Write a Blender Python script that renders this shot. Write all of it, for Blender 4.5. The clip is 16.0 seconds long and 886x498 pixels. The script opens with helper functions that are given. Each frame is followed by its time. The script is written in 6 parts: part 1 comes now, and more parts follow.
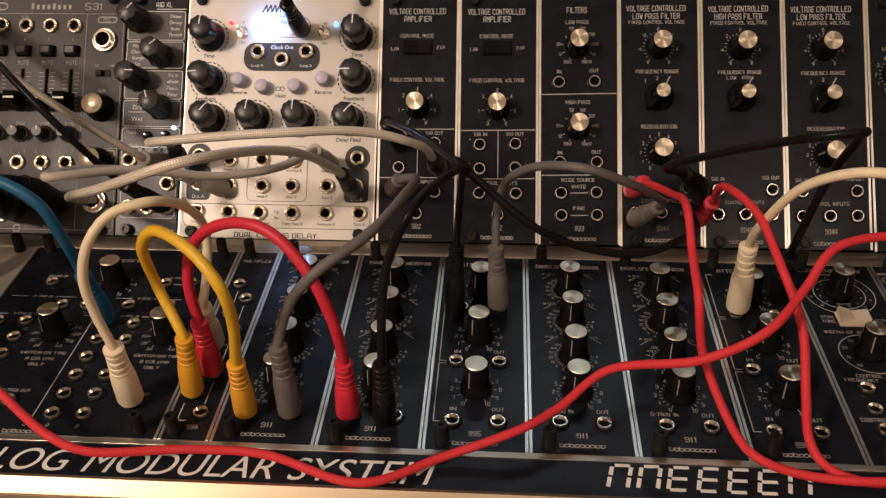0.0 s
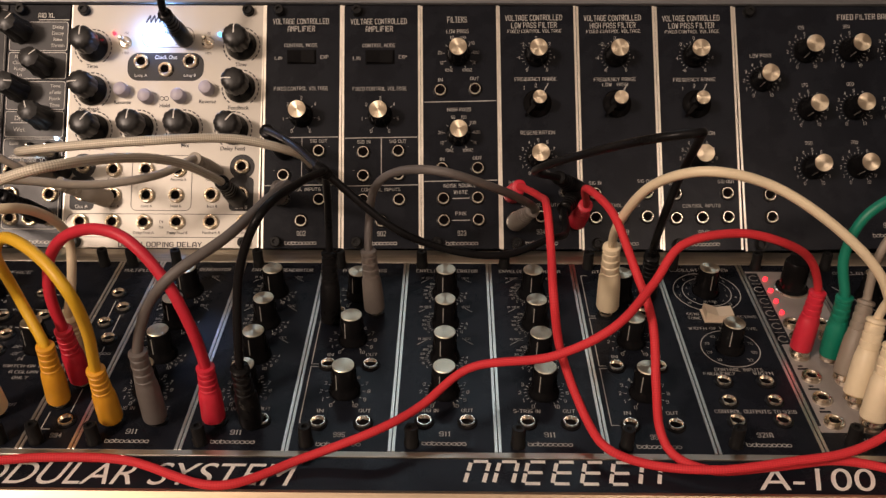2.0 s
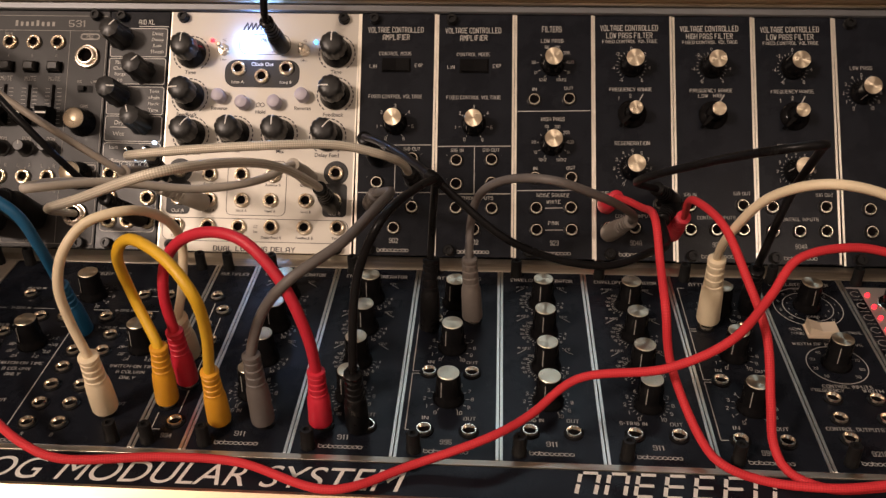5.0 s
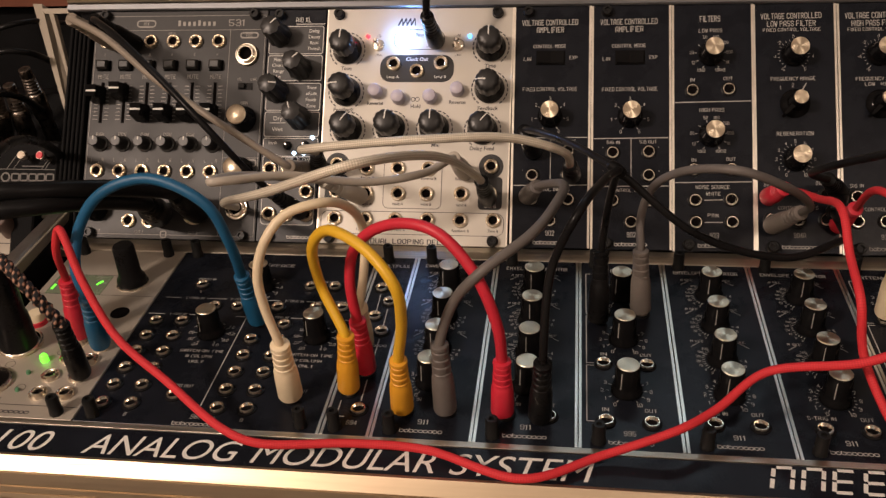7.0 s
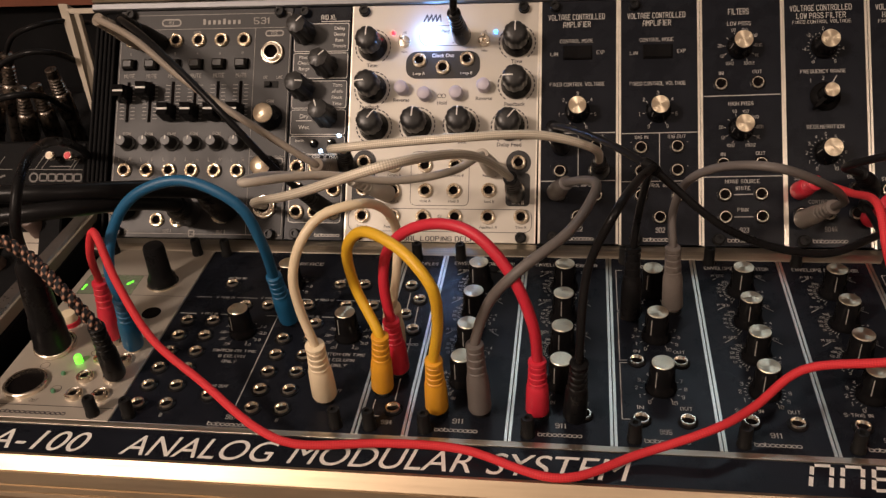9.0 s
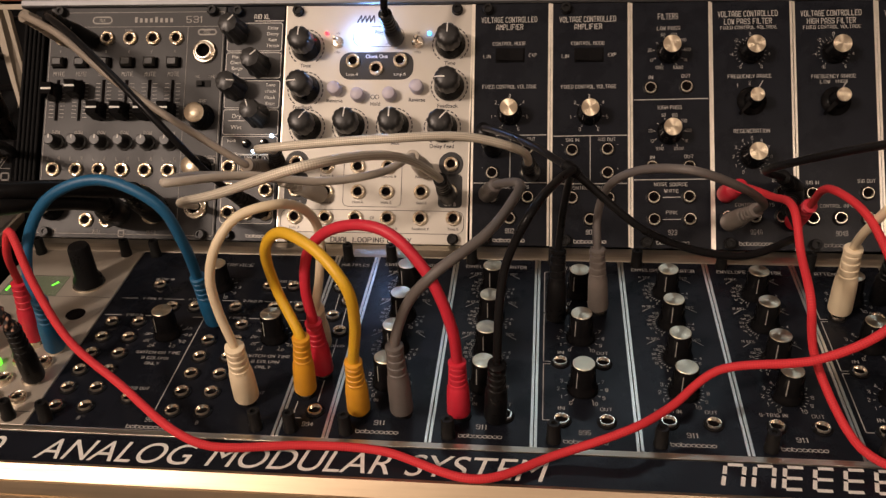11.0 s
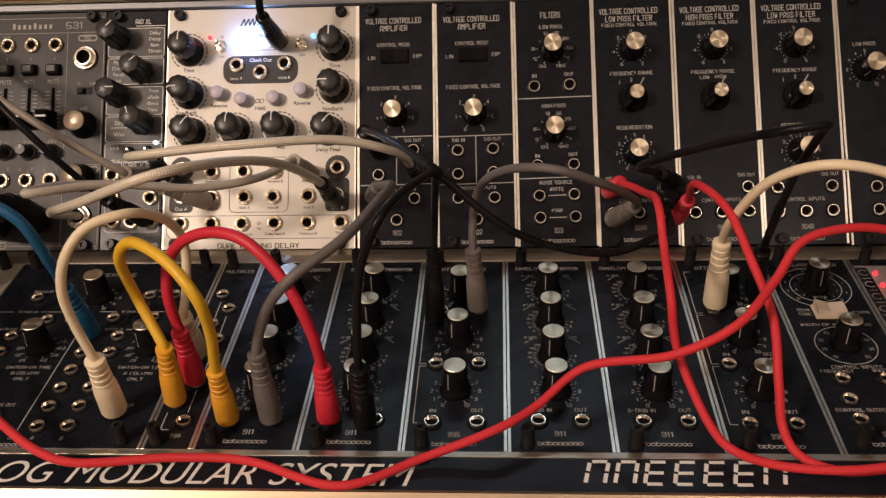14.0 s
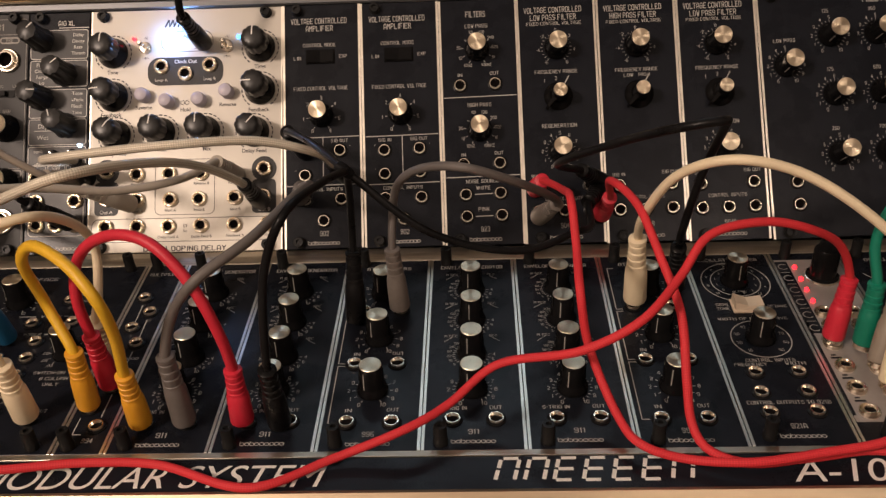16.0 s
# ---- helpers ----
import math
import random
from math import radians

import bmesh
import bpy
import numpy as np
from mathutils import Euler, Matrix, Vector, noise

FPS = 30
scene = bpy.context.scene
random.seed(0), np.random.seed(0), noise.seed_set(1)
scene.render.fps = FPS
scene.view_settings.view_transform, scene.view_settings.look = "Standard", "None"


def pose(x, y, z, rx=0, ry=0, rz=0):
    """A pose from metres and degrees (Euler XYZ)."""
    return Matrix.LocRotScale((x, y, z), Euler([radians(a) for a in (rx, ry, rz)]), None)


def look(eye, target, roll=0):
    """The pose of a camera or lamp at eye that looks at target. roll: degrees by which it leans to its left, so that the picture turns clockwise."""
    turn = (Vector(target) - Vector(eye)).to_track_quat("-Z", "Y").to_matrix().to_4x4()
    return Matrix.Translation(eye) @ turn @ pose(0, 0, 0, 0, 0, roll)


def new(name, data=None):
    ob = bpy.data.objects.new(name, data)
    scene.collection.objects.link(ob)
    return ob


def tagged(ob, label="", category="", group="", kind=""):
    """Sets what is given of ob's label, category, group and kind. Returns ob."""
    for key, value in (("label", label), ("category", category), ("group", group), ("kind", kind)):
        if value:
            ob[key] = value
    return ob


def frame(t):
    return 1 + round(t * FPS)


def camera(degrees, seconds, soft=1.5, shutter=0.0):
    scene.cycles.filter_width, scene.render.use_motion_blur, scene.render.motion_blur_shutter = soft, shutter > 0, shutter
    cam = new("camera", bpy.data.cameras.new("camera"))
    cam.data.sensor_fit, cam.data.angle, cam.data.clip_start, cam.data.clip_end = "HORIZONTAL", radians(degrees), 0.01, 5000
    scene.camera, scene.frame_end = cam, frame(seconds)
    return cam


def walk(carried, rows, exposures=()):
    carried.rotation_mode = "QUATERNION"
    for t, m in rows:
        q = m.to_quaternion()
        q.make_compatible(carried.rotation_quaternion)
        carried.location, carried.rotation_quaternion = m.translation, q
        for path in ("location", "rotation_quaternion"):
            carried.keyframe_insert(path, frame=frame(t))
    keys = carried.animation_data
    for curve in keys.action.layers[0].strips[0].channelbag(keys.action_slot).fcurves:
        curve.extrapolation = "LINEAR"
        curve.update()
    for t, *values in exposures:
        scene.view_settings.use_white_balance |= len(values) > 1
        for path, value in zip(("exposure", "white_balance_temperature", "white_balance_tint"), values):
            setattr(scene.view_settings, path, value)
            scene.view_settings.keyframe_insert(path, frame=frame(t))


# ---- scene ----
cam = camera(52.1, 16.0, soft=1.4)
RISE = 0.121  # the lower panels lie 120 mm over the table
PATH = [
    (0, (-41.4, -384.5, 245.8), (56.63, 0.91, 3.71)),
    (0.5, (-34.3, -386.0, 248.2), (57.41, 1.03, 3.27)),
    (1, (-25.3, -389.5, 248.7), (58.08, 0.65, 2.58)),
    (1.5, (-14.7, -390.2, 246.8), (57.95, 0.20, 1.68)),
    (2, (-6.2, -390.7, 245.0), (57.52, 0.06, 0.73)),
    (2.5, (5.7, -389.9, 245.5), (57.67, 0.22, 0.46)),
    (3, (14.1, -389.4, 246.0), (58.01, 0.25, 0.37)),
    (3.5, (10.2, -388.0, 243.4), (58.31, 0.06, 0.19)),
    (4, (-0.4, -388.8, 242.6), (58.19, 0.04, 0.64)),
    (4.5, (-18.2, -390.1, 243.8), (58.17, 0.17, 1.90)),
    (7, (-74.9, -398.1, 244.7), (58.08, 2.95, 7.35)),
    (7.5, (-85.0, -398.4, 244.7), (57.73, 3.69, 7.68)),
    (8, (-88.0, -397.6, 245.3), (57.27, 3.87, 7.87)),
    (8.5, (-88.0, -397.8, 247.5), (57.25, 3.86, 8.02)),
    (9, (-83.4, -396.8, 248.5), (57.41, 3.78, 7.71)),
    (9.5, (-77.1, -396.1, 247.3), (57.49, 3.29, 7.30)),
    (12, (-59.2, -393.0, 247.7), (57.35, 2.32, 4.89)),
    (12.5, (-52.6, -391.8, 248.5), (57.24, 2.36, 4.44)),
    (13, (-45.7, -391.0, 249.0), (57.18, 2.46, 3.98)),
    (13.5, (-37.8, -389.5, 247.2), (57.33, 2.37, 3.44)),
    (14, (-30.7, -389.2, 245.7), (57.28, 2.34, 2.91)),
    (14.5, (-25.3, -388.3, 244.8), (57.10, 2.29, 2.46)),
    (15, (-19.1, -388.4, 244.7), (57.08, 2.32, 2.08)),
    (15.5, (-11.7, -388.6, 244.1), (57.35, 2.43, 1.58)),
    (16, (-6.4, -388.7, 244.0), (57.29, 2.14, 1.18)),]
walk(cam, [(t, pose(p[0] / 1000, p[1] / 1000, p[2] / 1000 + RISE, *r)) for t, p, r in PATH])

# ---- light ----
world = bpy.data.worlds.new("room_air")
scene.world = world
world.use_nodes = True
world.node_tree.nodes["Background"].inputs[0].default_value = (1.0, 0.75, 0.5, 1)
world.node_tree.nodes["Background"].inputs[1].default_value = 0.02
scene.view_settings.exposure = 0.0


def lamp(name, eye, target, size, watts, colour):
    data = bpy.data.lights.new(name, "AREA")
    data.shape, data.size, data.energy, data.color = "DISK", size, watts, colour
    ob = new(name, data)
    ob.matrix_world = look(eye, target)
    return ob


def bulb(eye, watts, size):
    data = bpy.data.lights.new("key_and_fill_light", "POINT")
    data.energy, data.color, data.shadow_soft_size = watts, (1.0, 0.782, 0.645), size
    new("key_and_fill_light", data).location = eye


bulb((-1.10, -1.25, 1.38), 88.0, 0.12)
# weak fill added at the right without a known source, lifts the gold reflections
bulb((0.62, -1.45, 1.38), 13.0, 0.12)
tube_light = lamp("tube_light", (0.0, 1.62, 1.84), (0.0, 1.3, 0.0), 0.5, 3.9, (0.72, 0.88, 1.0))
tube_light.data.shape, tube_light.data.size, tube_light.data.size_y = "RECTANGLE", 1.1, 0.16

# ---- materials ----
def material(name, colour, rough=0.5, metal=0.0, spread=0.12, scale=40.0, bump=0.0, bump_scale=600.0, coat=0.0, aniso=0.0,
             glow=None, power=0.0, spec=0.5, streak=None):
    """A surface with stains at one scale, grain at another and a fine relief."""
    m = bpy.data.materials.new(name)
    m.use_nodes = True
    nt = m.node_tree
    bsdf = nt.nodes["Principled BSDF"]
    bsdf.inputs["Metallic"].default_value = metal
    bsdf.inputs["Coat Weight"].default_value = coat
    bsdf.inputs["Specular IOR Level"].default_value = spec
    coord = nt.nodes.new("ShaderNodeTexCoord")
    where = coord.outputs["Object"]
    if streak:
        mp = nt.nodes.new("ShaderNodeMapping")
        mp.inputs["Scale"].default_value = streak
        nt.links.new(where, mp.inputs["Vector"])
        where = mp.outputs["Vector"]
    big = nt.nodes.new("ShaderNodeTexNoise")
    big.inputs["Scale"].default_value, big.inputs["Detail"].default_value = scale, 4
    fine = nt.nodes.new("ShaderNodeTexNoise")
    fine.inputs["Scale"].default_value, fine.inputs["Detail"].default_value = bump_scale, 3
    for n in (big, fine):
        nt.links.new(where, n.inputs["Vector"])
    both = nt.nodes.new("ShaderNodeMath")
    both.operation = "MULTIPLY_ADD"
    both.inputs[1].default_value = 0.35
    nt.links.new(fine.outputs["Fac"], both.inputs[0])
    nt.links.new(big.outputs["Fac"], both.inputs[2])
    ramp = nt.nodes.new("ShaderNodeMapRange")
    ramp.inputs[1].default_value, ramp.inputs[2].default_value = 0.45, 0.9
    nt.links.new(both.outputs[0], ramp.inputs[0])
    mix = nt.nodes.new("ShaderNodeMix")
    mix.data_type = "RGBA"
    mix.inputs[6].default_value = (*[c * (1 - spread) for c in colour], 1)
    mix.inputs[7].default_value = (*[min(1, c * (1 + spread)) for c in colour], 1)
    nt.links.new(ramp.outputs[0], mix.inputs[0])
    nt.links.new(mix.outputs[2], bsdf.inputs["Base Color"])
    rr = nt.nodes.new("ShaderNodeMapRange")
    rr.inputs[3].default_value, rr.inputs[4].default_value = max(0.03, rough - 0.08), min(1, rough + 0.1)
    nt.links.new(both.outputs[0], rr.inputs[0])
    rr.inputs[1].default_value, rr.inputs[2].default_value = 0.4, 0.95
    nt.links.new(rr.outputs[0], bsdf.inputs["Roughness"])
    if bump:
        b = nt.nodes.new("ShaderNodeBump")
        b.inputs["Strength"].default_value, b.inputs["Distance"].default_value = bump, 0.0004
        nt.links.new(fine.outputs["Fac"], b.inputs["Height"])
        nt.links.new(b.outputs[0], bsdf.inputs["Normal"])
    if aniso:
        bsdf.inputs["Anisotropic"].default_value = aniso
        tan = nt.nodes.new("ShaderNodeTangent")
        tan.direction_type, tan.axis = "RADIAL", "Z"
        nt.links.new(tan.outputs[0], bsdf.inputs["Tangent"])
    if glow:
        bsdf.inputs["Emission Color"].default_value = (*glow, 1)
        bsdf.inputs["Emission Strength"].default_value = power
    return m


def braid(name, colour, dark, turns=7.0, pitch=1 / 0.0024, rough=0.7, depth=0.3, cut=0.0, metal=0.0):
    """Woven sleeve: two crossing sets of threads, laid out round and along the cord."""
    m = bpy.data.materials.new(name)
    m.use_nodes = True
    nt = m.node_tree
    bsdf = nt.nodes["Principled BSDF"]
    uv = nt.nodes.new("ShaderNodeUVMap")
    sep = nt.nodes.new("ShaderNodeSeparateXYZ")
    nt.links.new(uv.outputs[0], sep.inputs[0])

    def math_node(op, a, b):
        n = nt.nodes.new("ShaderNodeMath")
        n.operation = op
        for i, s in enumerate((a, b)):
            if s is None:
                continue
            if isinstance(s, float):
                n.inputs[i].default_value = s
            else:
                nt.links.new(s, n.inputs[i])
        return n.outputs[0]
    a = math_node("MULTIPLY", sep.outputs[0], turns * math.tau)
    b = math_node("MULTIPLY", sep.outputs[1], pitch * math.tau)
    w = math_node("MULTIPLY", math_node("SINE", math_node("ADD", a, b), None), math_node("SINE", math_node("SUBTRACT", a, b), None))
    w = math_node("MULTIPLY_ADD", w, 0.5)
    w.node.inputs[2].default_value = 0.5
    mix = nt.nodes.new("ShaderNodeMix")
    mix.data_type = "RGBA"
    mix.inputs[6].default_value, mix.inputs[7].default_value = (*dark, 1), (*colour, 1)
    edge = nt.nodes.new("ShaderNodeMapRange")
    edge.inputs[1].default_value = cut
    nt.links.new(w, edge.inputs[0])
    nt.links.new(edge.outputs[0], mix.inputs[0])
    nt.links.new(mix.outputs[2], bsdf.inputs["Base Color"])
    bsdf.inputs["Roughness"].default_value = rough
    bsdf.inputs["Metallic"].default_value = metal
    bp = nt.nodes.new("ShaderNodeBump")
    bp.inputs["Strength"].default_value, bp.inputs["Distance"].default_value = depth, 0.0005
    nt.links.new(w, bp.inputs["Height"])
    nt.links.new(bp.outputs[0], bsdf.inputs["Normal"])
    return m


BLACK = material("black_panel_paint", (0.0098, 0.0112, 0.0158), 0.27, spread=0.25, bump=0.06, bump_scale=2500, spec=0.14)
GREY = material("dark_grey_panel_paint", (0.037, 0.0365, 0.037), 0.42, spread=0.15, bump=0.08, bump_scale=2500, spec=0.3)
SILVER = material("silver_panel_paint", (0.575, 0.54, 0.475), 0.42, 0.25, spread=0.06, bump=0.06, bump_scale=3000, scale=25)
BARE = material("bare_aluminium", (0.86, 0.81, 0.71), 0.33, 1.0, spread=0.08, bump=0.05, streak=(0.15, 1, 1), scale=120)
TAN_BAR = material("dull_aluminium_bar", (0.31, 0.27, 0.215), 0.5, 0.4, spread=0.12, bump=0.08)
DIM_BAR = material("weathered_dark_aluminium", (0.52, 0.50, 0.47), 0.3, 0.95, spread=0.2, bump=0.1)
PALEGREY = material("pale_grey_rubber", (0.48, 0.43, 0.36), 0.5, spread=0.08, bump=0.08)
TAN_PANEL = material("dull_silver_panel", (0.47, 0.42, 0.35), 0.42, 0.35, spread=0.08, bump=0.06, bump_scale=3000, scale=25)
RAIL = material("brushed_aluminium_rail", (0.72, 0.65, 0.54), 0.38, 1.0, spread=0.14, bump=0.25, streak=(0.02, 1, 1), scale=900, bump_scale=2500)
EDGE = material("anodised_case_edging", (0.53, 0.42, 0.29), 0.38, 0.95, spread=0.06, bump=0.06, streak=(0.03, 1, 1), scale=400, bump_scale=2000)
CAP = material("turned_aluminium_cap", (0.75, 0.64, 0.48), 0.32, 1.0, spread=0.03, aniso=0.85, scale=1800, bump_scale=4000)
CHROME = material("nickel_plate", (0.86, 0.78, 0.66), 0.26, 1.0, spread=0.05)
PLASTIC = material("black_knob_plastic", (0.0078, 0.0076, 0.0080), 0.14, spread=0.3, bump=0.02, spec=0.10)
SOFT = material("soft_touch_knob_plastic", (0.026, 0.0255, 0.025), 0.34, spread=0.2, bump=0.04, spec=0.4)
RUBBER = material("black_rubber", (0.0090, 0.0088, 0.0092), 0.30, spread=0.3, bump=0.1, bump_scale=900, spec=0.13)
# shade inside sockets, slots and openings, put in as a near-black colour
HOLE = material("socket_darkness", (0.005, 0.004, 0.004), 0.9, spread=0.3, spec=0.05)
WHITE = material("white_print", (0.80, 0.78, 0.73), 0.6, spread=0.08, scale=400)
LEGEND = material("off_white_legend_print", (0.50, 0.485, 0.455), 0.6, spread=0.12, scale=400)
DARKPRINT = material("dark_print", (0.05, 0.045, 0.05), 0.6, spread=0.2)
FADED = material("grey_print", (0.37, 0.35, 0.32), 0.6, spread=0.15, scale=300)
MUTE_GREY = material("grey_button_rubber", (0.016, 0.0155, 0.0145), 0.4, spread=0.2, bump=0.08)
FIELD = material("dark_grey_printed_field", (0.030, 0.0295, 0.030), 0.42, spread=0.15, bump=0.05)
TOP_RAIL = material("dark_anodised_rail", (0.20, 0.205, 0.215), 0.36, 0.85, spread=0.15, bump=0.1, streak=(0.03, 1, 1), scale=300, bump_scale=2000)
DIM_PRINT = material("dim_grey_print", (0.15, 0.14, 0.13), 0.6, spread=0.15, scale=300)
SCREW = material("black_screw_metal", (0.012, 0.012, 0.012), 0.36, 0.05, spread=0.3, spec=0.2)
LENS = material("milky_button_plastic", (0.58, 0.54, 0.62), 0.35, spread=0.05)
RED_RUBBER = material("red_rubber", (0.62, 0.024, 0.048), 0.45, spread=0.08, bump=0.08)
YELLOW = material("yellow_rubber", (0.78, 0.46, 0.025), 0.45, spread=0.06, bump=0.08)
ORANGE = material("orange_plug_rubber", (0.76, 0.36, 0.025), 0.45, spread=0.06, bump=0.08)
CREAM = material("white_rubber", (0.84, 0.71, 0.49), 0.45, spread=0.05, bump=0.08)
GRAYCORD = material("grey_rubber", (0.14, 0.125, 0.115), 0.5, spread=0.1, bump=0.08)
BEIGEGREY = material("warm_grey_rubber", (0.29, 0.245, 0.195), 0.5, spread=0.1, bump=0.08)
BLUE = material("blue_rubber", (0.010, 0.105, 0.225), 0.45, spread=0.08, bump=0.08)
GREEN = material("green_rubber", (0.004, 0.20, 0.125), 0.45, spread=0.08, bump=0.08)
RED_BRAID = braid("red_woven_sleeve", (0.76, 0.036, 0.048), (0.55, 0.017, 0.026), turns=7.0, pitch=1 / 0.0019, depth=0.2)
SILVER_BRAID = braid("silver_woven_sleeve", (0.98, 0.91, 0.77), (0.58, 0.51, 0.39), rough=0.28, metal=0.15, turns=6.0, pitch=1 / 0.0019, depth=0.35, cut=0.1)
COPPER_BRAID = braid("black_and_copper_sleeve", (0.55, 0.30, 0.20), (0.006, 0.006, 0.008), turns=2.0, pitch=1 / 0.0044, depth=0.9, cut=0.5)
RED_LED = material("lit_red_led", (0.8, 0.05, 0.05), 0.3, glow=(1.0, 0.012, 0.022), power=4.5)
BLUE_LED = material("lit_blue_led", (0.1, 0.3, 0.9), 0.3, glow=(0.05, 0.35, 1.0), power=8.0)
WHITE_LED = material("lit_white_led", (0.8, 0.85, 1.0), 0.3, glow=(0.55, 0.76, 1.0), power=6.0)
PING_LED = material("lit_white_button", (0.8, 0.85, 1.0), 0.3, glow=(0.24, 0.46, 1.0), power=52.0)
GREEN_LED = material("lit_green_led", (0.2, 0.9, 0.1), 0.3, glow=(0.12, 1.0, 0.03), power=2.2)
DARK_GREEN = material("unlit_green_led", (0.10, 0.26, 0.14), 0.4)
SCREEN = material("green_smoked_window", (0.20, 0.24, 0.16), 0.25, coat=0.5)
WOOD = material("dark_desk_wood", (0.10, 0.052, 0.03), 0.4, spread=0.35, streak=(1, 8, 8), scale=9, bump=0.1)
PLASTER = material("warm_wall_plaster", (0.33, 0.29, 0.25), 0.85, spread=0.08, scale=3, bump=0.2)
CEILING_PAINT = material("greyed_ceiling_paint", (0.40, 0.385, 0.36), 0.85, spread=0.04, scale=3, bump=0.2)
FLOORWOOD = material("brown_floor_boards", (0.16, 0.09, 0.05), 0.5, spread=0.3, streak=(1, 9, 9), scale=6)
TOLEX = material("black_case_covering", (0.0075, 0.0075, 0.008), 0.6, spread=0.3, bump=0.5, bump_scale=900, spec=0.07)
SHADE = material("lamp_glass", (0.8, 0.75, 0.65), 0.4, glow=(1.0, 0.76, 0.5), power=4.0)
IVORY = material("ivory_switch_plastic", (0.75, 0.62, 0.46), 0.4, spread=0.05)


# ---- shapes: lists of points in millimetres and faces ----
class Shape:
    def __init__(self):
        self.v, self.f, self.uv = [], [], None

    def add(self, verts, faces):
        n = len(self.v)
        self.v += [tuple(p) for p in verts]
        self.f += [tuple(i + n for i in q) for q in faces]
        return self

    def box(self, x0, y0, z0, x1, y1, z1, r=0.0):
        """A block with its upper edges cut by r."""
        v = [(x0, y0, z0), (x1, y0, z0), (x1, y1, z0), (x0, y1, z0), (x0, y0, z1 - r), (x1, y0, z1 - r), (x1, y1, z1 - r), (x0, y1, z1 - r)]
        f = [(3, 2, 1, 0), (0, 1, 5, 4), (1, 2, 6, 5), (2, 3, 7, 6), (3, 0, 4, 7)]
        if r:
            v += [(x0 + r, y0 + r, z1), (x1 - r, y0 + r, z1), (x1 - r, y1 - r, z1), (x0 + r, y1 - r, z1)]
            f += [(4, 5, 9, 8), (5, 6, 10, 9), (6, 7, 11, 10), (7, 4, 8, 11), (8, 9, 10, 11)]
        else:
            f.append((4, 5, 6, 7))
        return self.add(v, f)

    def lathe(self, profile, n=24, x=0.0, y=0.0, lobes=0, deep=0.0, top=True, foot=False):
        """Radius and height pairs turned about the upright axis; lobes cut flutes."""
        v, f = [], []
        wide = max(r for r, z in profile)
        full = deep
        for r, z in profile:
            deep = full * min(1.0, max(0.0, (r / wide - 0.55) / 0.3))
            for i in range(n):
                a = math.tau * i / n
                k = r * (1 - deep * (0.5 - 0.5 * math.cos(a * lobes)) ** 3) if lobes else r
                v.append((x + k * math.cos(a), y + k * math.sin(a), z))
        for j in range(len(profile) - 1):
            for i in range(n):
                k = (i + 1) % n
                f.append((j * n + i, j * n + k, (j + 1) * n + k, (j + 1) * n + i))
        if top:
            f.append(tuple((len(profile) - 1) * n + i for i in range(n)))
        if foot:
            f.append(tuple(reversed(range(n))))
        return self.add(v, f)

    def line(self, x0, y0, x1, y1, w, z=0.12):
        d = math.hypot(x1 - x0, y1 - y0) or 1
        a, b = -(y1 - y0) / d * w / 2, (x1 - x0) / d * w / 2
        return self.add([(x0 + a, y0 + b, z), (x0 - a, y0 - b, z), (x1 - a, y1 - b, z), (x1 + a, y1 + b, z)], [(0, 1, 2, 3)])

    def ring(self, x, y, r, w, n=48, z=0.12, a0=0.0, a1=360.0):
        for i in range(n):
            a, b = radians(a0 + (a1 - a0) * i / n), radians(a0 + (a1 - a0) * (i + 1) / n)
            self.add([(x + r * math.cos(a), y + r * math.sin(a), z), (x + (r + w) * math.cos(a), y + (r + w) * math.sin(a), z),
                      (x + (r + w) * math.cos(b), y + (r + w) * math.sin(b), z), (x + r * math.cos(b), y + r * math.sin(b), z)], [(0, 1, 2, 3)])
        return self

    def rounded(self, x0, y0, x1, y1, r, z=0.1, n=6):
        pts = []
        for cx, cy, a in ((x1 - r, y1 - r, 0), (x0 + r, y1 - r, 90), (x0 + r, y0 + r, 180), (x1 - r, y0 + r, 270)):
            pts += [(cx + r * math.cos(radians(a + 90 * i / n)), cy + r * math.sin(radians(a + 90 * i / n))) for i in range(n + 1)]
        return pts, self

    def plate(self, x0, y0, x1, y1, r, z=0.1):
        pts, _ = self.rounded(x0, y0, x1, y1, r)
        return self.add([(a, b, z) for a, b in pts], [tuple(range(len(pts)))])

    def outline(self, x0, y0, x1, y1, r, w, z=0.12):
        pts, _ = self.rounded(x0, y0, x1, y1, r)
        for p, q in zip(pts, pts[1:] + pts[:1]):
            self.line(*p, *q, w, z)
        return self

    def disc(self, x, y, r, z=0.1, n=20):
        return self.add([(x + r * math.cos(math.tau * i / n), y + r * math.sin(math.tau * i / n), z) for i in range(n)], [tuple(range(n))])

    def dial(self, x, y, r, low=-150, high=150, n=11, long=1.6, w=0.28, names=(), size=1.7, reach=2.6, snug=True):
        """Marks round a knob, clockwise from low to high, in degrees from straight up."""
        if snug:
            r, long, reach = r * 0.87, long * 0.8, 2.45
        for i in range(n):
            a = radians(90 - (low + (high - low) * i / (n - 1)))
            self.line(x + r * math.cos(a), y + r * math.sin(a), x + (r + long) * math.cos(a), y + (r + long) * math.sin(a), w)
        for i, s in enumerate(names):
            a = radians(90 - (low + (high - low) * i / (len(names) - 1)))
            if s:
                self.text(s, x + (r + long + reach - 1) * math.cos(a), y + (r + long + reach - 1) * math.sin(a), None, size)
        return self

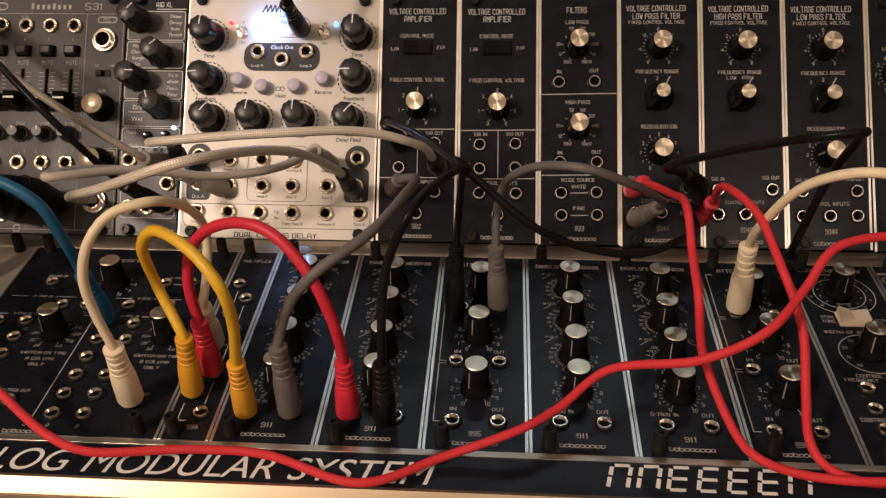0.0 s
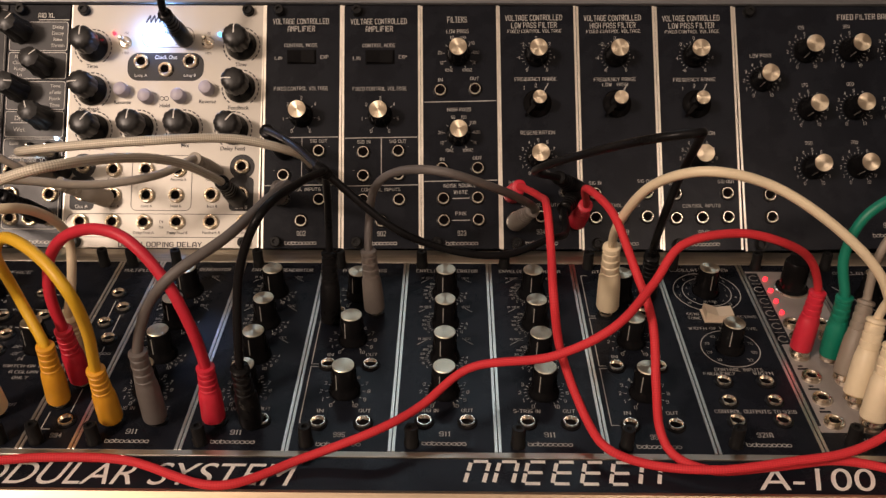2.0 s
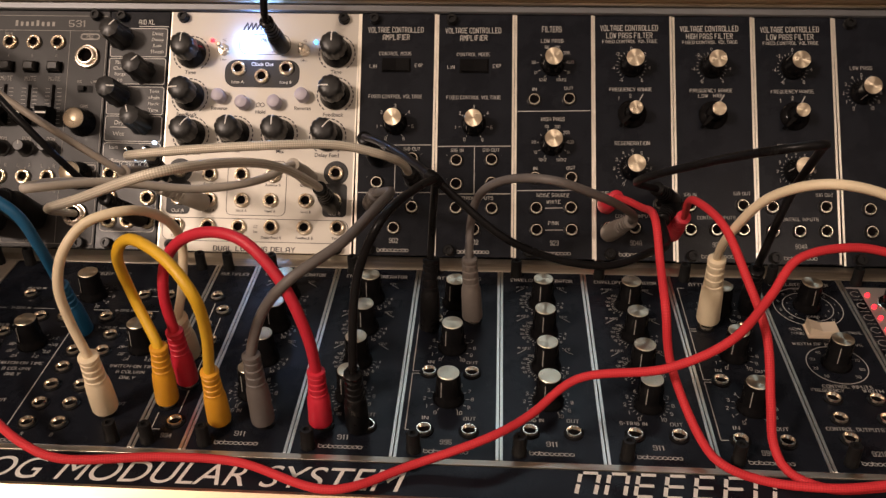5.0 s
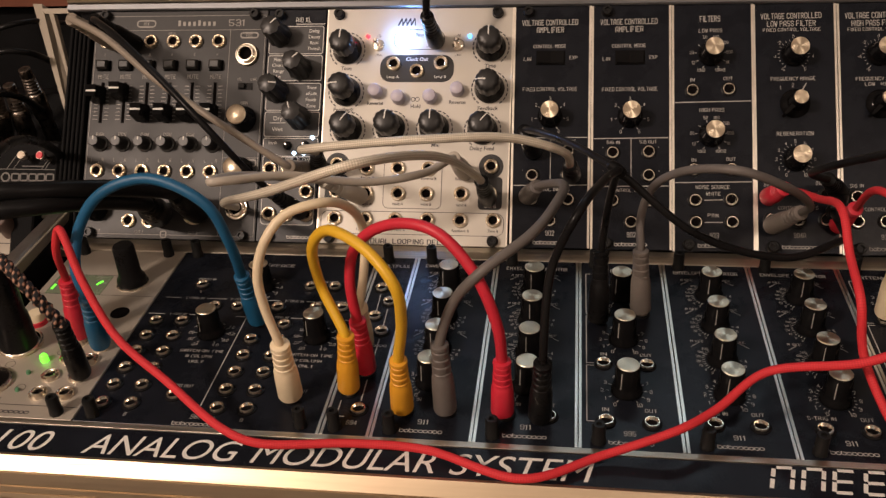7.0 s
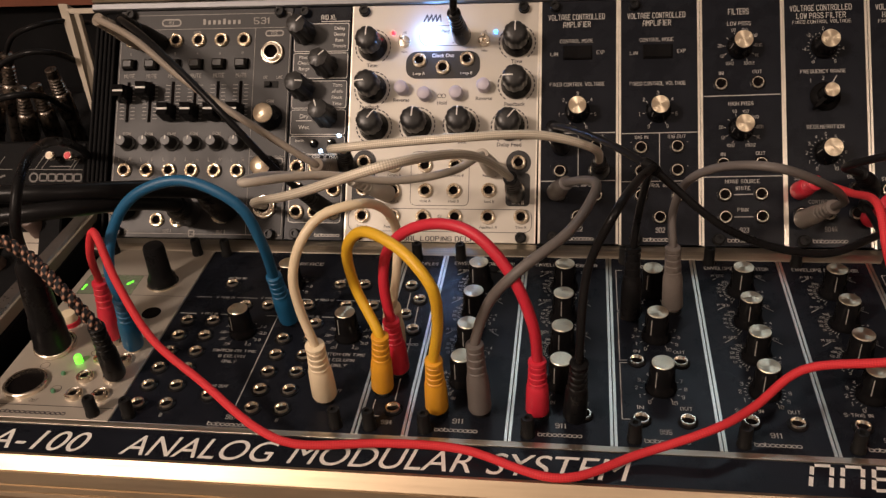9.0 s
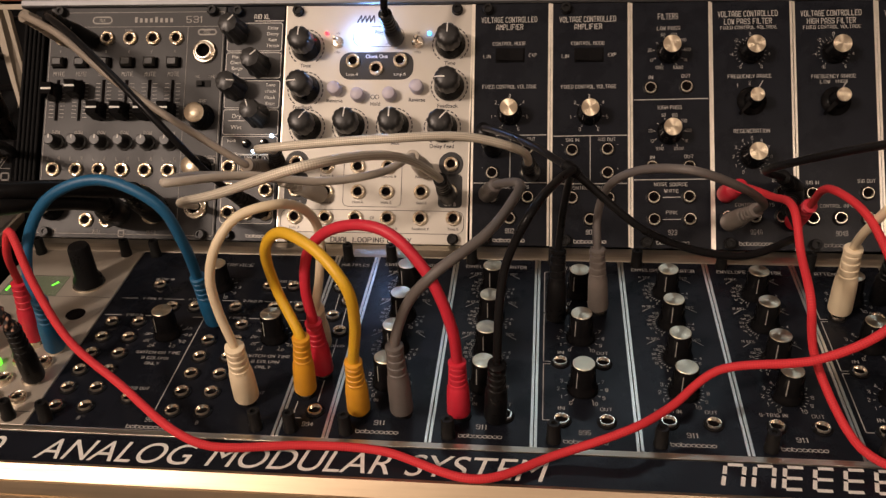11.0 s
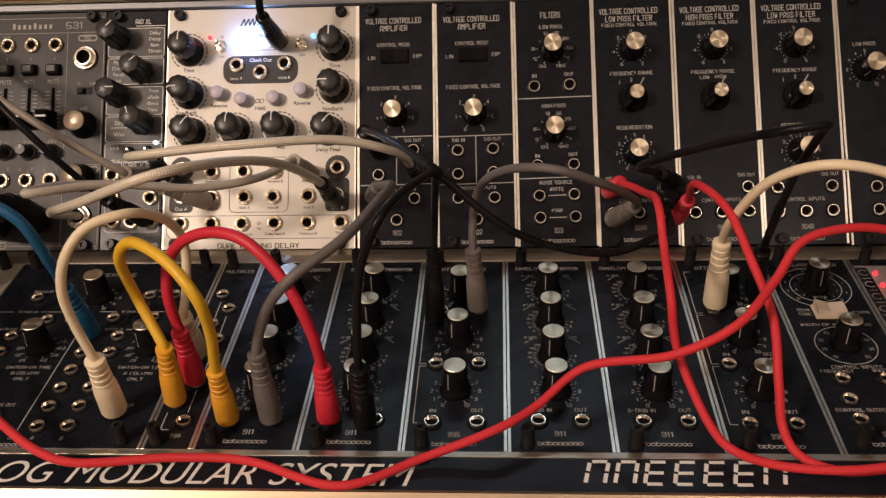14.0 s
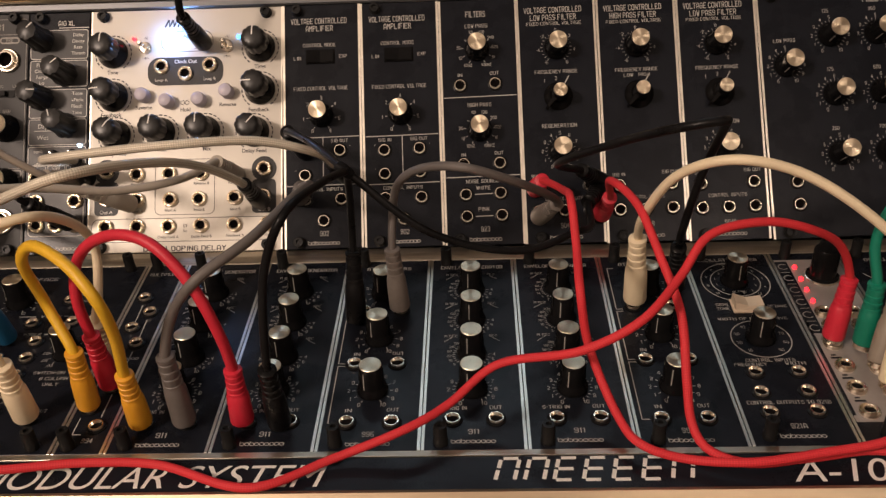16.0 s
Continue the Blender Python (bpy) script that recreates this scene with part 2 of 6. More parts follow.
    def text(self, words, x, y, w=None, h=2.0, z=0.12, lean=0.0, bold=0.0):
        """Words with their capitals h high, centred, squeezed to the width w."""
        verts, faces, wide = glyphs(words, bold) if lean or not set(words.upper().replace("HZ", "")) <= set(STROKES) or words.upper().replace("HZ", "Hz") != words else stroked(words.upper(), bold)
        k = (w / wide) if w else h
        return self.add([(x + (a - wide / 2) * k + lean * (b - 0.5) * h, y + (b - 0.5) * h, z) for a, b in verts], faces)

    def squiggle(self, x, y, w, h, n, z=0.12, lw=0.32):
        """A maker's mark as a row of small plain loops and strokes."""
        s = w / n
        for i in range(n):
            x0 = x - w / 2 + i * s
            self.outline(x0 + s * 0.08, y - h / 2, x0 + s * 0.92, y + h * 0.2, min(s, h) * 0.3, lw, z)
            if i in (0, 2):
                self.line(x0 + s * 0.08, y, x0 + s * 0.08, y + h * 0.55, lw, z)
        return self

    def mesh(self, name, mat, smooth=True):
        me = bpy.data.meshes.new(name)
        me.from_pydata([(a / 1000, b / 1000, c / 1000) for a, b, c in self.v], [], self.f)
        me.materials.append(mat)
        if smooth:
            me.polygons.foreach_set("use_smooth", [True] * len(me.polygons))
            me.set_sharp_from_angle(angle=radians(38))
        me.update()
        return me


GLYPHS = {}
# narrow squared capitals as pen strokes on a grid of five by seven
STROKES = {
    "A": "00 04 16 36 44 40;02 42", "B": "00 06 36 45 44 33 42 41 30 00;03 33", "C": "45 36 16 05 01 10 30 41", "D": "00 06 36 45 41 30 00",
    "E": "46 06 00 40;03 33", "F": "46 06 00;03 33", "G": "45 36 16 05 01 10 30 41 43 23", "H": "00 06;40 46;03 43", "I": "20 26", "K": "00 06;46 13 40;03 13",
    "L": "06 00 40", "M": "00 06 23 46 40", "N": "00 06 40 46", "O": "01 05 16 36 45 41 30 10 01", "P": "00 06 36 45 44 33 03", "Q": "01 05 16 36 45 41 30 10 01;22 40",
    "R": "00 06 36 45 44 33 03;23 40", "S": "45 36 16 05 04 13 33 42 41 30 10 01", "T": "20 26;06 46", "U": "06 01 10 30 41 46", "V": "06 20 46", "W": "06 10 24 30 46",
    "X": "00 46;06 40", "Y": "06 23 46;23 20", "Z": "06 46 00 40", "0": "01 05 16 36 45 41 30 10 01", "1": "15 26 20", "2": "05 16 36 45 44 00 40",
    "3": "05 16 36 45 44 33 42 41 30 10 01;33 13", "4": "30 36 02 42", "5": "46 06 03 33 42 41 30 10 01", "6": "45 36 16 05 01 10 30 41 42 33 03", "7": "06 46 10",
    "8": "13 04 05 16 36 45 44 33 42 41 30 10 01 02 13 33", "9": "01 10 30 41 45 36 16 05 04 13 43", "-": "13 33", "+": "13 33;22 24", ".": "20 21", " ": "",
}


def stroked(words, bold=0.0):
    """Words in pen strokes with capitals one unit high: points, faces, width."""
    if (words, "stroke", bold) not in GLYPHS:
        half = 0.062 + bold * 0.9
        verts, faces, x = [], [], 0.0
        for letter in words:
            narrow = letter in "I1.+-"
            for run in STROKES[letter].split(";"):
                pts = [(x + (int(p[0]) - (1.3 if narrow else 0)) * 0.125, int(p[1]) / 6) for p in run.split()]
                for (x0, y0), (x1, y1) in zip(pts, pts[1:]):
                    d = math.hypot(x1 - x0, y1 - y0)
                    a, b = (x1 - x0) / d * half, (y1 - y0) / d * half
                    n = len(verts)
                    verts += [(x0 - a * 0.8 - b, y0 - b * 0.8 + a), (x0 - a * 0.8 + b, y0 - b * 0.8 - a), (x1 + a * 0.8 + b, y1 + b * 0.8 - a), (x1 + a * 0.8 - b, y1 + b * 0.8 + a)]
                    faces.append((n, n + 1, n + 2, n + 3))
            x += 0.36 if letter in " .I" else 0.46 if narrow else 0.76
        GLYPHS[words, "stroke", bold] = (verts, faces, max(0.2, x - 0.24))
    return GLYPHS[words, "stroke", bold]


def glyphs(words, bold=0.0):
    """Flat outlines of words with capitals one unit high: points, faces, width."""
    if (words, bold) not in GLYPHS:
        cu = bpy.data.curves.new("letters", "FONT")
        cu.body, cu.resolution_u, cu.offset = words, 10 if words in ("ANALOG", "MODULAR", "SYSTEM", "A-100", "A") else 4, bold
        ob = bpy.data.objects.new("letters", cu)
        me = bpy.data.meshes.new_from_object(ob)
        xs = [p.co.x for p in me.vertices] or [0, 1]
        high = 0.729
        x0 = min(xs)
        GLYPHS[words, bold] = ([((p.co.x - x0) / high, p.co.y / high) for p in me.vertices], [tuple(q.vertices) for q in me.polygons], (max(xs) - x0) / high)
        bpy.data.objects.remove(ob)
        bpy.data.meshes.remove(me)
        bpy.data.curves.remove(cu)
    return GLYPHS[words, bold]


def part(name, shape, mat, parent, label="", at=(0, 0, 0), turn=0.0, smooth=True):
    """One mesh under a thing or a part; shape is a Shape or a mesh made before."""
    me = shape if isinstance(shape, bpy.types.Mesh) else shape.mesh(name, mat, smooth)
    ob = new(name, me)
    ob.parent = parent
    ob.matrix_local = pose(at[0] / 1000, at[1] / 1000, at[2] / 1000, 0, 0, turn)
    if label:
        ob["label"] = label
    if name == "printed_legend":
        ob["kind"] = "stuff"
    return ob


def thing(name, matrix, label, category, group="", kind=""):
    ob = new(name)
    ob.empty_display_size = 0.01
    ob.matrix_world = matrix
    return tagged(ob, label, category, group, kind)


SLOPE = 51.76
SN, CS = math.sin(radians(SLOPE)), math.cos(radians(SLOPE))
LOWER = pose(0, -0.1458, RISE - 0.001)
UPPER = pose(0, (-3.5 * CS + SN) / 1000, RISE + (-3.5 * SN - CS) / 1000, SLOPE)
HIGH = 128.5


def place(row, x):
    return row @ Matrix.Translation((x / 1000, 0, 0))


# ---- shared pieces of the modules ----
def make_shared():
    s = {}
    s["nut"] = Shape().lathe([(3.9, 0), (3.9, 0.5), (3.6, 0.7), (2.6, 0.7)], 18, top=False).mesh("washer", RUBBER)
    s["bush"] = Shape().lathe([(2.95, 0.5), (2.95, 1.5), (2.85, 1.7), (2.5, 1.7), (2.4, 1.45), (1.95, 0.32)], 24, top=False).mesh("bushing", CHROME)
    s["hole"] = Shape().disc(0, 0, 2.1, 0.45).mesh("socket", HOLE)
    s["knurl"] = Shape().lathe([(4.0, 0), (4.0, 1.2), (3.75, 1.6), (3.5, 1.4), (3.4, 0.3), (2.95, 0.3), (2.95, 2.0), (2.75, 2.4), (2.4, 2.3), (2.1, 1.9), (2.05, 0.3)], 32, lobes=16, deep=0.03, top=False).mesh("nut", CHROME)
    s["bigjack"] = Shape().lathe([(6.4, 0), (6.4, 1.5), (6.0, 1.9), (5.1, 1.9), (5.1, 3.6), (4.7, 3.9), (3.9, 3.9), (3.5, 3.5), (3.5, 0.3)], 28, top=False).mesh("nut", CHROME)
    s["bighole"] = Shape().disc(0, 0, 3.55, 0.6).mesh("socket", HOLE)
    s["body"] = Shape().lathe([(6.4, 0.3), (6.5, 1.0), (6.2, 2.2), (5.6, 3.2), (5.3, 4.4), (4.95, 12.4), (4.75, 13.4), (4.5, 13.6)], 36, lobes=18, deep=0.025).mesh("body", PLASTIC)
    s["cap"] = Shape().lathe([(4.5, 13.5), (4.48, 13.75), (4.36, 13.88)], 32).mesh("cap", CAP)
    s["mark"] = Shape().add([(-0.18, 5.42, 4.6), (0.18, 5.42, 4.6), (0.18, 5.07, 12.2), (-0.18, 5.07, 12.2)], [(0, 1, 2, 3)]).mesh("pointer_line", FADED)
    s["chick"] = Shape().lathe([(7.2, 0.3), (7.4, 0.8), (6.6, 2.0), (4.6, 3.0), (3.9, 4.5), (3.7, 12.0), (3.5, 13.0)], 28).add(
        [(-1.6, 2.0, 2), (1.6, 2.0, 2), (0.8, 9.6, 2), (-0.8, 9.6, 2), (-1.4, 2.0, 9.5), (1.4, 2.0, 9.5), (0.6, 9.0, 7.0), (-0.6, 9.0, 7.0)],
        [(4, 5, 6, 7), (0, 3, 7, 4), (1, 5, 6, 2), (3, 2, 6, 7)]).mesh("body", PLASTIC)
    s["smallcap"] = Shape().lathe([(3.5, 13.2), (3.48, 13.7), (3.36, 13.85)], 28).mesh("cap", CAP)
    s["flute"] = Shape().lathe([(6.1, 7.6), (6.45, 8.6), (6.5, 10.0), (6.35, 15.6), (6.1, 16.9), (5.5, 17.8), (4.2, 18.4), (2.4, 18.7), (0.5, 18.8)], 80, lobes=10, deep=0.07).mesh("knob", SOFT)
    s["skirt"] = Shape().lathe([(7.9, 0.4), (8.1, 0.9), (8.0, 1.8), (7.2, 4.4), (6.5, 6.6), (6.1, 7.8)], 48).mesh("skirt", PLASTIC)
    s["flutemark"] = Shape().add([(-0.32, 0.6, 18.95), (0.32, 0.6, 18.95), (0.32, 4.3, 18.5), (-0.32, 4.3, 18.5), (-0.32, 6.2, 17.0), (0.32, 6.2, 17.0)], [(0, 1, 2, 3), (3, 2, 5, 4)]).mesh("pointer_line", WHITE)
    s["aidknob"] = Shape().lathe([(6.6, 0.4), (6.8, 1.0), (6.4, 3.5), (5.8, 6.0), (5.7, 15.5), (5.1, 17.4), (2.8, 18.1), (0.5, 18.3)], 48, lobes=8, deep=0.14).mesh("body", SOFT)
    s["aidmark"] = Shape().add([(-0.3, 1.0, 18.45), (0.3, 1.0, 18.45), (0.3, 4.9, 17.75), (-0.3, 4.9, 17.75)], [(0, 1, 2, 3)]).mesh("pointer_line", WHITE)
    s["screw"] = Shape().lathe([(2.9, 0), (2.9, 2.0), (2.6, 2.4), (2.6, 8.4), (2.3, 9.0), (1.2, 9.0), (1.0, 8.0)], 16, lobes=8, deep=0.06).mesh("thumb_screw", SCREW)
    s["lowscrew"] = Shape().lathe([(3.0, 0), (3.0, 0.5), (2.6, 0.8), (2.7, 3.4), (2.3, 3.9), (1.3, 3.9), (1.1, 2.9)], 16).mesh("panel_screw", SCREW)
    s["led"] = {m.name: Shape().lathe([(1.0, 0), (1.0, 1.0), (0.8, 1.5), (0.35, 1.7)], 14).mesh("led", m) for m in (RED_LED, BLUE_LED, WHITE_LED, DARK_GREEN)}
    s["biggreen"] = Shape().lathe([(1.75, 0), (1.75, 2.5), (1.45, 3.4), (0.7, 3.9)], 16).mesh("led", GREEN_LED)
    s["button"] = Shape().lathe([(3.6, 0), (3.6, 5.2), (3.2, 6.2), (1.8, 6.9), (0.4, 7.0)], 20).mesh("push_button", LENS)
    s["litbutton"] = Shape().lathe([(3.6, 0), (3.6, 5.2), (3.2, 6.2), (1.8, 6.9), (0.4, 7.0)], 20).mesh("lit_button", PING_LED)
    s["toggle"] = Shape().lathe([(3.2, 0), (3.2, 1.4), (2.6, 1.8), (2.2, 1.8), (2.2, 3.2), (1.0, 3.3), (1.0, 6.0), (1.3, 9.5), (0.8, 10.2)], 16).mesh("toggle_switch", CHROME)
    s["trimmer"] = Shape().lathe([(4.6, 0), (4.6, 0.8), (3.6, 1.2), (3.2, 2.0), (3.0, 8.6), (2.6, 9.0)], 20, lobes=10, deep=0.04).mesh("body", MUTE_GREY)
    return s


S = make_shared()


def jack(mod, x, y, kind="plain"):
    if kind == "plain":
        j = part("jack", S["bush"], None, mod, at=(x, y, 0))
        part("washer", S["nut"], None, j)
        part("socket", S["hole"], None, j)
    elif kind == "big":
        j = part("jack", S["bigjack"], None, mod, "large nickel jack socket", at=(x, y, 0))
        part("socket", S["bighole"], None, j)
    else:
        j = part("jack", S["knurl"], None, mod, at=(x, y, 0))
        part("socket", S["hole"], None, j)


def knob(mod, x, y, turn=0.0, kind="plain"):
    """A knob whose pointer leans turn degrees clockwise from straight up."""
    if kind == "plain":
        k = part("knob", S["body"], None, mod, at=(x, y, 0), turn=-turn)
        part("cap", S["cap"], None, k, "brushed aluminium cap")
        part("pointer_line", S["mark"], None, k)
    elif kind == "pointer":
        k = part("pointer_knob", S["chick"], None, mod, at=(x, y, 0), turn=-turn)
        part("cap", S["smallcap"], None, k, "brushed aluminium cap")
    elif kind == "flute":
        k = part("knob", S["flute"], None, mod, "black fluted knob with white line", at=(x, y, 0), turn=-turn)
        part("skirt", S["skirt"], None, k)
        part("pointer_line", S["flutemark"], None, k)
    elif kind == "small":
        k = part("knob", S["aidknob"], None, mod, at=(x, y, 0), turn=-turn)
        part("pointer_line", S["aidmark"], None, k)
    return k


def module(name, row, x0, x1, label, mat=BLACK, trim=True, thick=2.0, lean=0.0):
    mod = thing(name, place(row, x0) @ pose(0, 0, 0, 0, 0, lean), label, "synthesizer module", "modules in the rack case")
    w = x1 - x0
    g = 0.15
    part("panel", Shape().box(g, 0.1, -thick, w - g, HIGH - 0.1, 0, 0.25), mat, mod, smooth=False)
    if trim:
        for a in (g + 0.02, w - g - 1.22):
            part("edge_trim", Shape().box(a, 0.12, -0.2, a + 1.2, HIGH - 0.12, 0.18, 0.06), BARE, mod, "bare aluminium edge line", smooth=False)
    return mod, w


# ---- the case ----
def extrude(profile, x0, x1):
    """A profile of (y, z) points drawn out along x, with closed ends."""
    n = len(profile)
    s = Shape()
    s.add([(x0, *p) for p in profile] + [(x1, *p) for p in profile],
          [(i, (i + 1) % n, n + (i + 1) % n, n + i) for i in range(n)] + [tuple(reversed(range(n))), tuple(range(n, 2 * n))])
    return s


def up_point(u, v, d):
    """A place on the sloping row, d in front of it, in millimetres of the case."""
    return (u, v * CS - d * SN, v * SN + d * CS)


LEFT, RIGHT = -345.0, 262.0
BASE = pose(0, 0, RISE)
case = thing("rack_case", BASE, "black modular synthesizer case with brushed aluminium edging on a wooden desk", "synthesizer case")
# the strip in front of the lower row, with its lettering
part("name_strip", Shape().box(LEFT, -165.2, -4, RIGHT, -149.0, -1.0, 0.2), BLACK, case, "black strip with white lettering", smooth=False)
part("strip_edge", Shape().box(LEFT, -148.9, -3, RIGHT, -146.1, -0.6, 0.05), RAIL, case, "thin aluminium line", smooth=False)
prof = [(-165.3, -9), (-165.3, -1.4), (-164.9, -0.9), (-166.8, -0.2), (-171.1, -4.5), (-171.7, -4.2), (-171.8, -4.7), (-176.7, -5.7), (-177.2, -5.4), (-177.3, -6.0), (-179.4, -6.4), (-179.9, -6.1), (-180.0, -6.7), (-181.7, -7.2), (-181.8, -9)]
part("front_edging", extrude(prof, LEFT - 14, RIGHT), EDGE, case, "ribbed aluminium front edging", smooth=False)
part("front_board", Shape().box(LEFT - 12, -181, -118, RIGHT, -166.5, -9.2), TOLEX, case, smooth=False)
# the rail between the rows
part("middle_rail", extrude([(-17.1, -6), (-17.1, -1.4), (-16.4, -0.9), (-10.5, -1.0), (-9.6, -1.8), (-3.2, -3.4), (-1.4, -3.8), (-1.4, -8)], LEFT, RIGHT), RAIL, case, "brushed aluminium rail between the rows")
# the top of the sloping row
def top_bar(v0, v1, d0, d1, name, mat, label, r=0.8):
    pr = [up_point(0, v, d)[1:] for v, d in ((v0, d0), (v0, d1 - r), (v0 + r, d1), (v1 - r, d1), (v1, d1 - r), (v1, d0))]
    pr.reverse()
    part(name, extrude(pr, LEFT - 14, RIGHT), mat, case, label)


top_bar(125.2, 129.6, -12, 0.6, "upper_rail", TOP_RAIL, "dark rail over the upper row")
top_bar(129.8, 131.4, -12, 2.0, "upper_lip", RAIL, "thin aluminium lip")
top_bar(131.6, 158.0, -30, 6.0, "top_edging", EDGE, "bright aluminium top edging", 2.0)
part("back_board", extrude([(18, -118), (108, -118), (108, 118), (96, 118), (4, -10), (-2, -14), (-2, -118)], LEFT, RIGHT), TOLEX, case)
part("floor_board", Shape().box(LEFT - 12, -166, -119.5, RIGHT, 108, -112), TOLEX, case, smooth=False)
# the left wall with its edging
def wall(x0, x1, name, drop=0.0):
    pr = [(-180, -118), (108, -118), (108, 118)] + [(up_point(0, v, d)[1], up_point(0, v, d)[2]) for v, d in ((132, -4), (20, -6))] + [(2, 6), (-150, 2), (-166, 0), (-180, -8)]
    part(name, extrude([(a, b - drop) for a, b in pr], x0, x1), TOLEX, case, "black case wall")


wall(LEFT - 8, LEFT - 1.5, "side_wall", 1.5)
wall(RIGHT + 0.5, RIGHT + 9, "side_wall")
part("edge_line", Shape().box(LEFT - 4.3, -165, 3, LEFT - 2.6, 22, 9.0, 0.3), TAN_BAR, case, "thin bright edge of the side wall", smooth=False)
part("side_edging", Shape().box(LEFT - 13, -165, 4, LEFT - 4.5, 22, 9.5, 1.0), DIM_BAR, case, "aluminium edging of the side wall", smooth=False)


def bar(name, a, b, c, d, thick, mat, label):
    """A flat bar through four corners, thick towards the back."""
    pts = [Vector(p) for p in (a, b, c, d)]
    n = (pts[1] - pts[0]).cross(pts[3] - pts[0]).normalized() * thick
    s = Shape().add([tuple(p) for p in pts] + [tuple(p - n) for p in pts], [(0, 1, 2, 3), (7, 6, 5, 4), (0, 4, 5, 1), (1, 5, 6, 2), (2, 6, 7, 3), (3, 7, 4, 0)])
    part(name, s, mat, case, label, smooth=False)


bar("frame_bar", (-357.2, 43.8, 49.1), (-356, 44.8, 50.4), (-382.3, 91.7, 98.6), (-388, 91.8, 98.7), 6, TAN_BAR, "aluminium bar of the open frame")
bar("frame_plate", (-356, 45.6, 50.2), (-359.2, 59.8, 60.4), (-378.6, 92.6, 92.4), (-382.3, 92.5, 98.4), 2, TAN_BAR, "recessed side of the aluminium frame")
bar("frame_bar", (-357, 55.5, 62.3), (-356.3, 57.1, 64.4), (-374.4, 88, 93.9), (-377.3, 88, 94), 3, TAN_BAR, "thin aluminium bar of the open frame")
bar("frame_bar", (-382, 88, 93.9), (-345, 88, 93.9), (-345, 89, 96.6), (-382, 89, 96.6), 3, TAN_BAR, "aluminium cross bar of the open frame")
side_rib = Shape()
for i in range(5):
    side_rib.box(-356 + i * 2.6, 0, -6, -354.1 + i * 2.6, 119, 1.5, 0.5)
rib = part("ribbed_strip", side_rib, TOLEX, case, "dark ribbed rubber strip")
rib.matrix_local = BASE.inverted() @ UPPER

# lettering on the strip
for words, x, w in (("ANALOG", -228.4, 60.8), ("MODULAR", -155.4, 70.3), ("SYSTEM", -89.4, 50.8), ("A-100", -296.2, 41.5), ("A-100", 125.8, 41.5), ("A", 168.0, 10.0)):
    part("word", Shape().text(words, x, -157.4, w, 11.2, -0.86, 0.26), WHITE, case, "white italic capitals", smooth=False)
for i in range(7):  # a mark of plain slanted bars
    s = Shape()
    x, y, h, w = -1.6 + i * 10.5, -161.0, 10.6, 6.8
    bars = ((0.12, 1, 0.92, 1), (0, 0.56, 0, 0.94), (0, 0.04, 0, 0.46)) + (((1, 0.56, 1, 0.94), (1, 0.04, 1, 0.46)) if i in (0, 1, 6) else ((0.1, 0.5, 0.9, 0.5), (0.1, 0, 0.9, 0)))
    for x0, y0, x1, y1 in bars:
        s.line(x + x0 * w + 0.24 * h * y0, y + h * y0, x + x1 * w + 0.24 * h * y1, y + h * y1, 1.5, -0.86)
    part("bar_mark", s, WHITE, case, "white slanted bars", smooth=False)


# ---- the modules of the upper row ----
STEP = 41.1
SEATS = ((-104.7, 0.6), (-63.5, 0.8), (-22.5, 0.85), (18.2, 1.0), (59.3, 1.05), (100.3, 1.1), (142.0, 1.5))  # lower left corner and lean of each


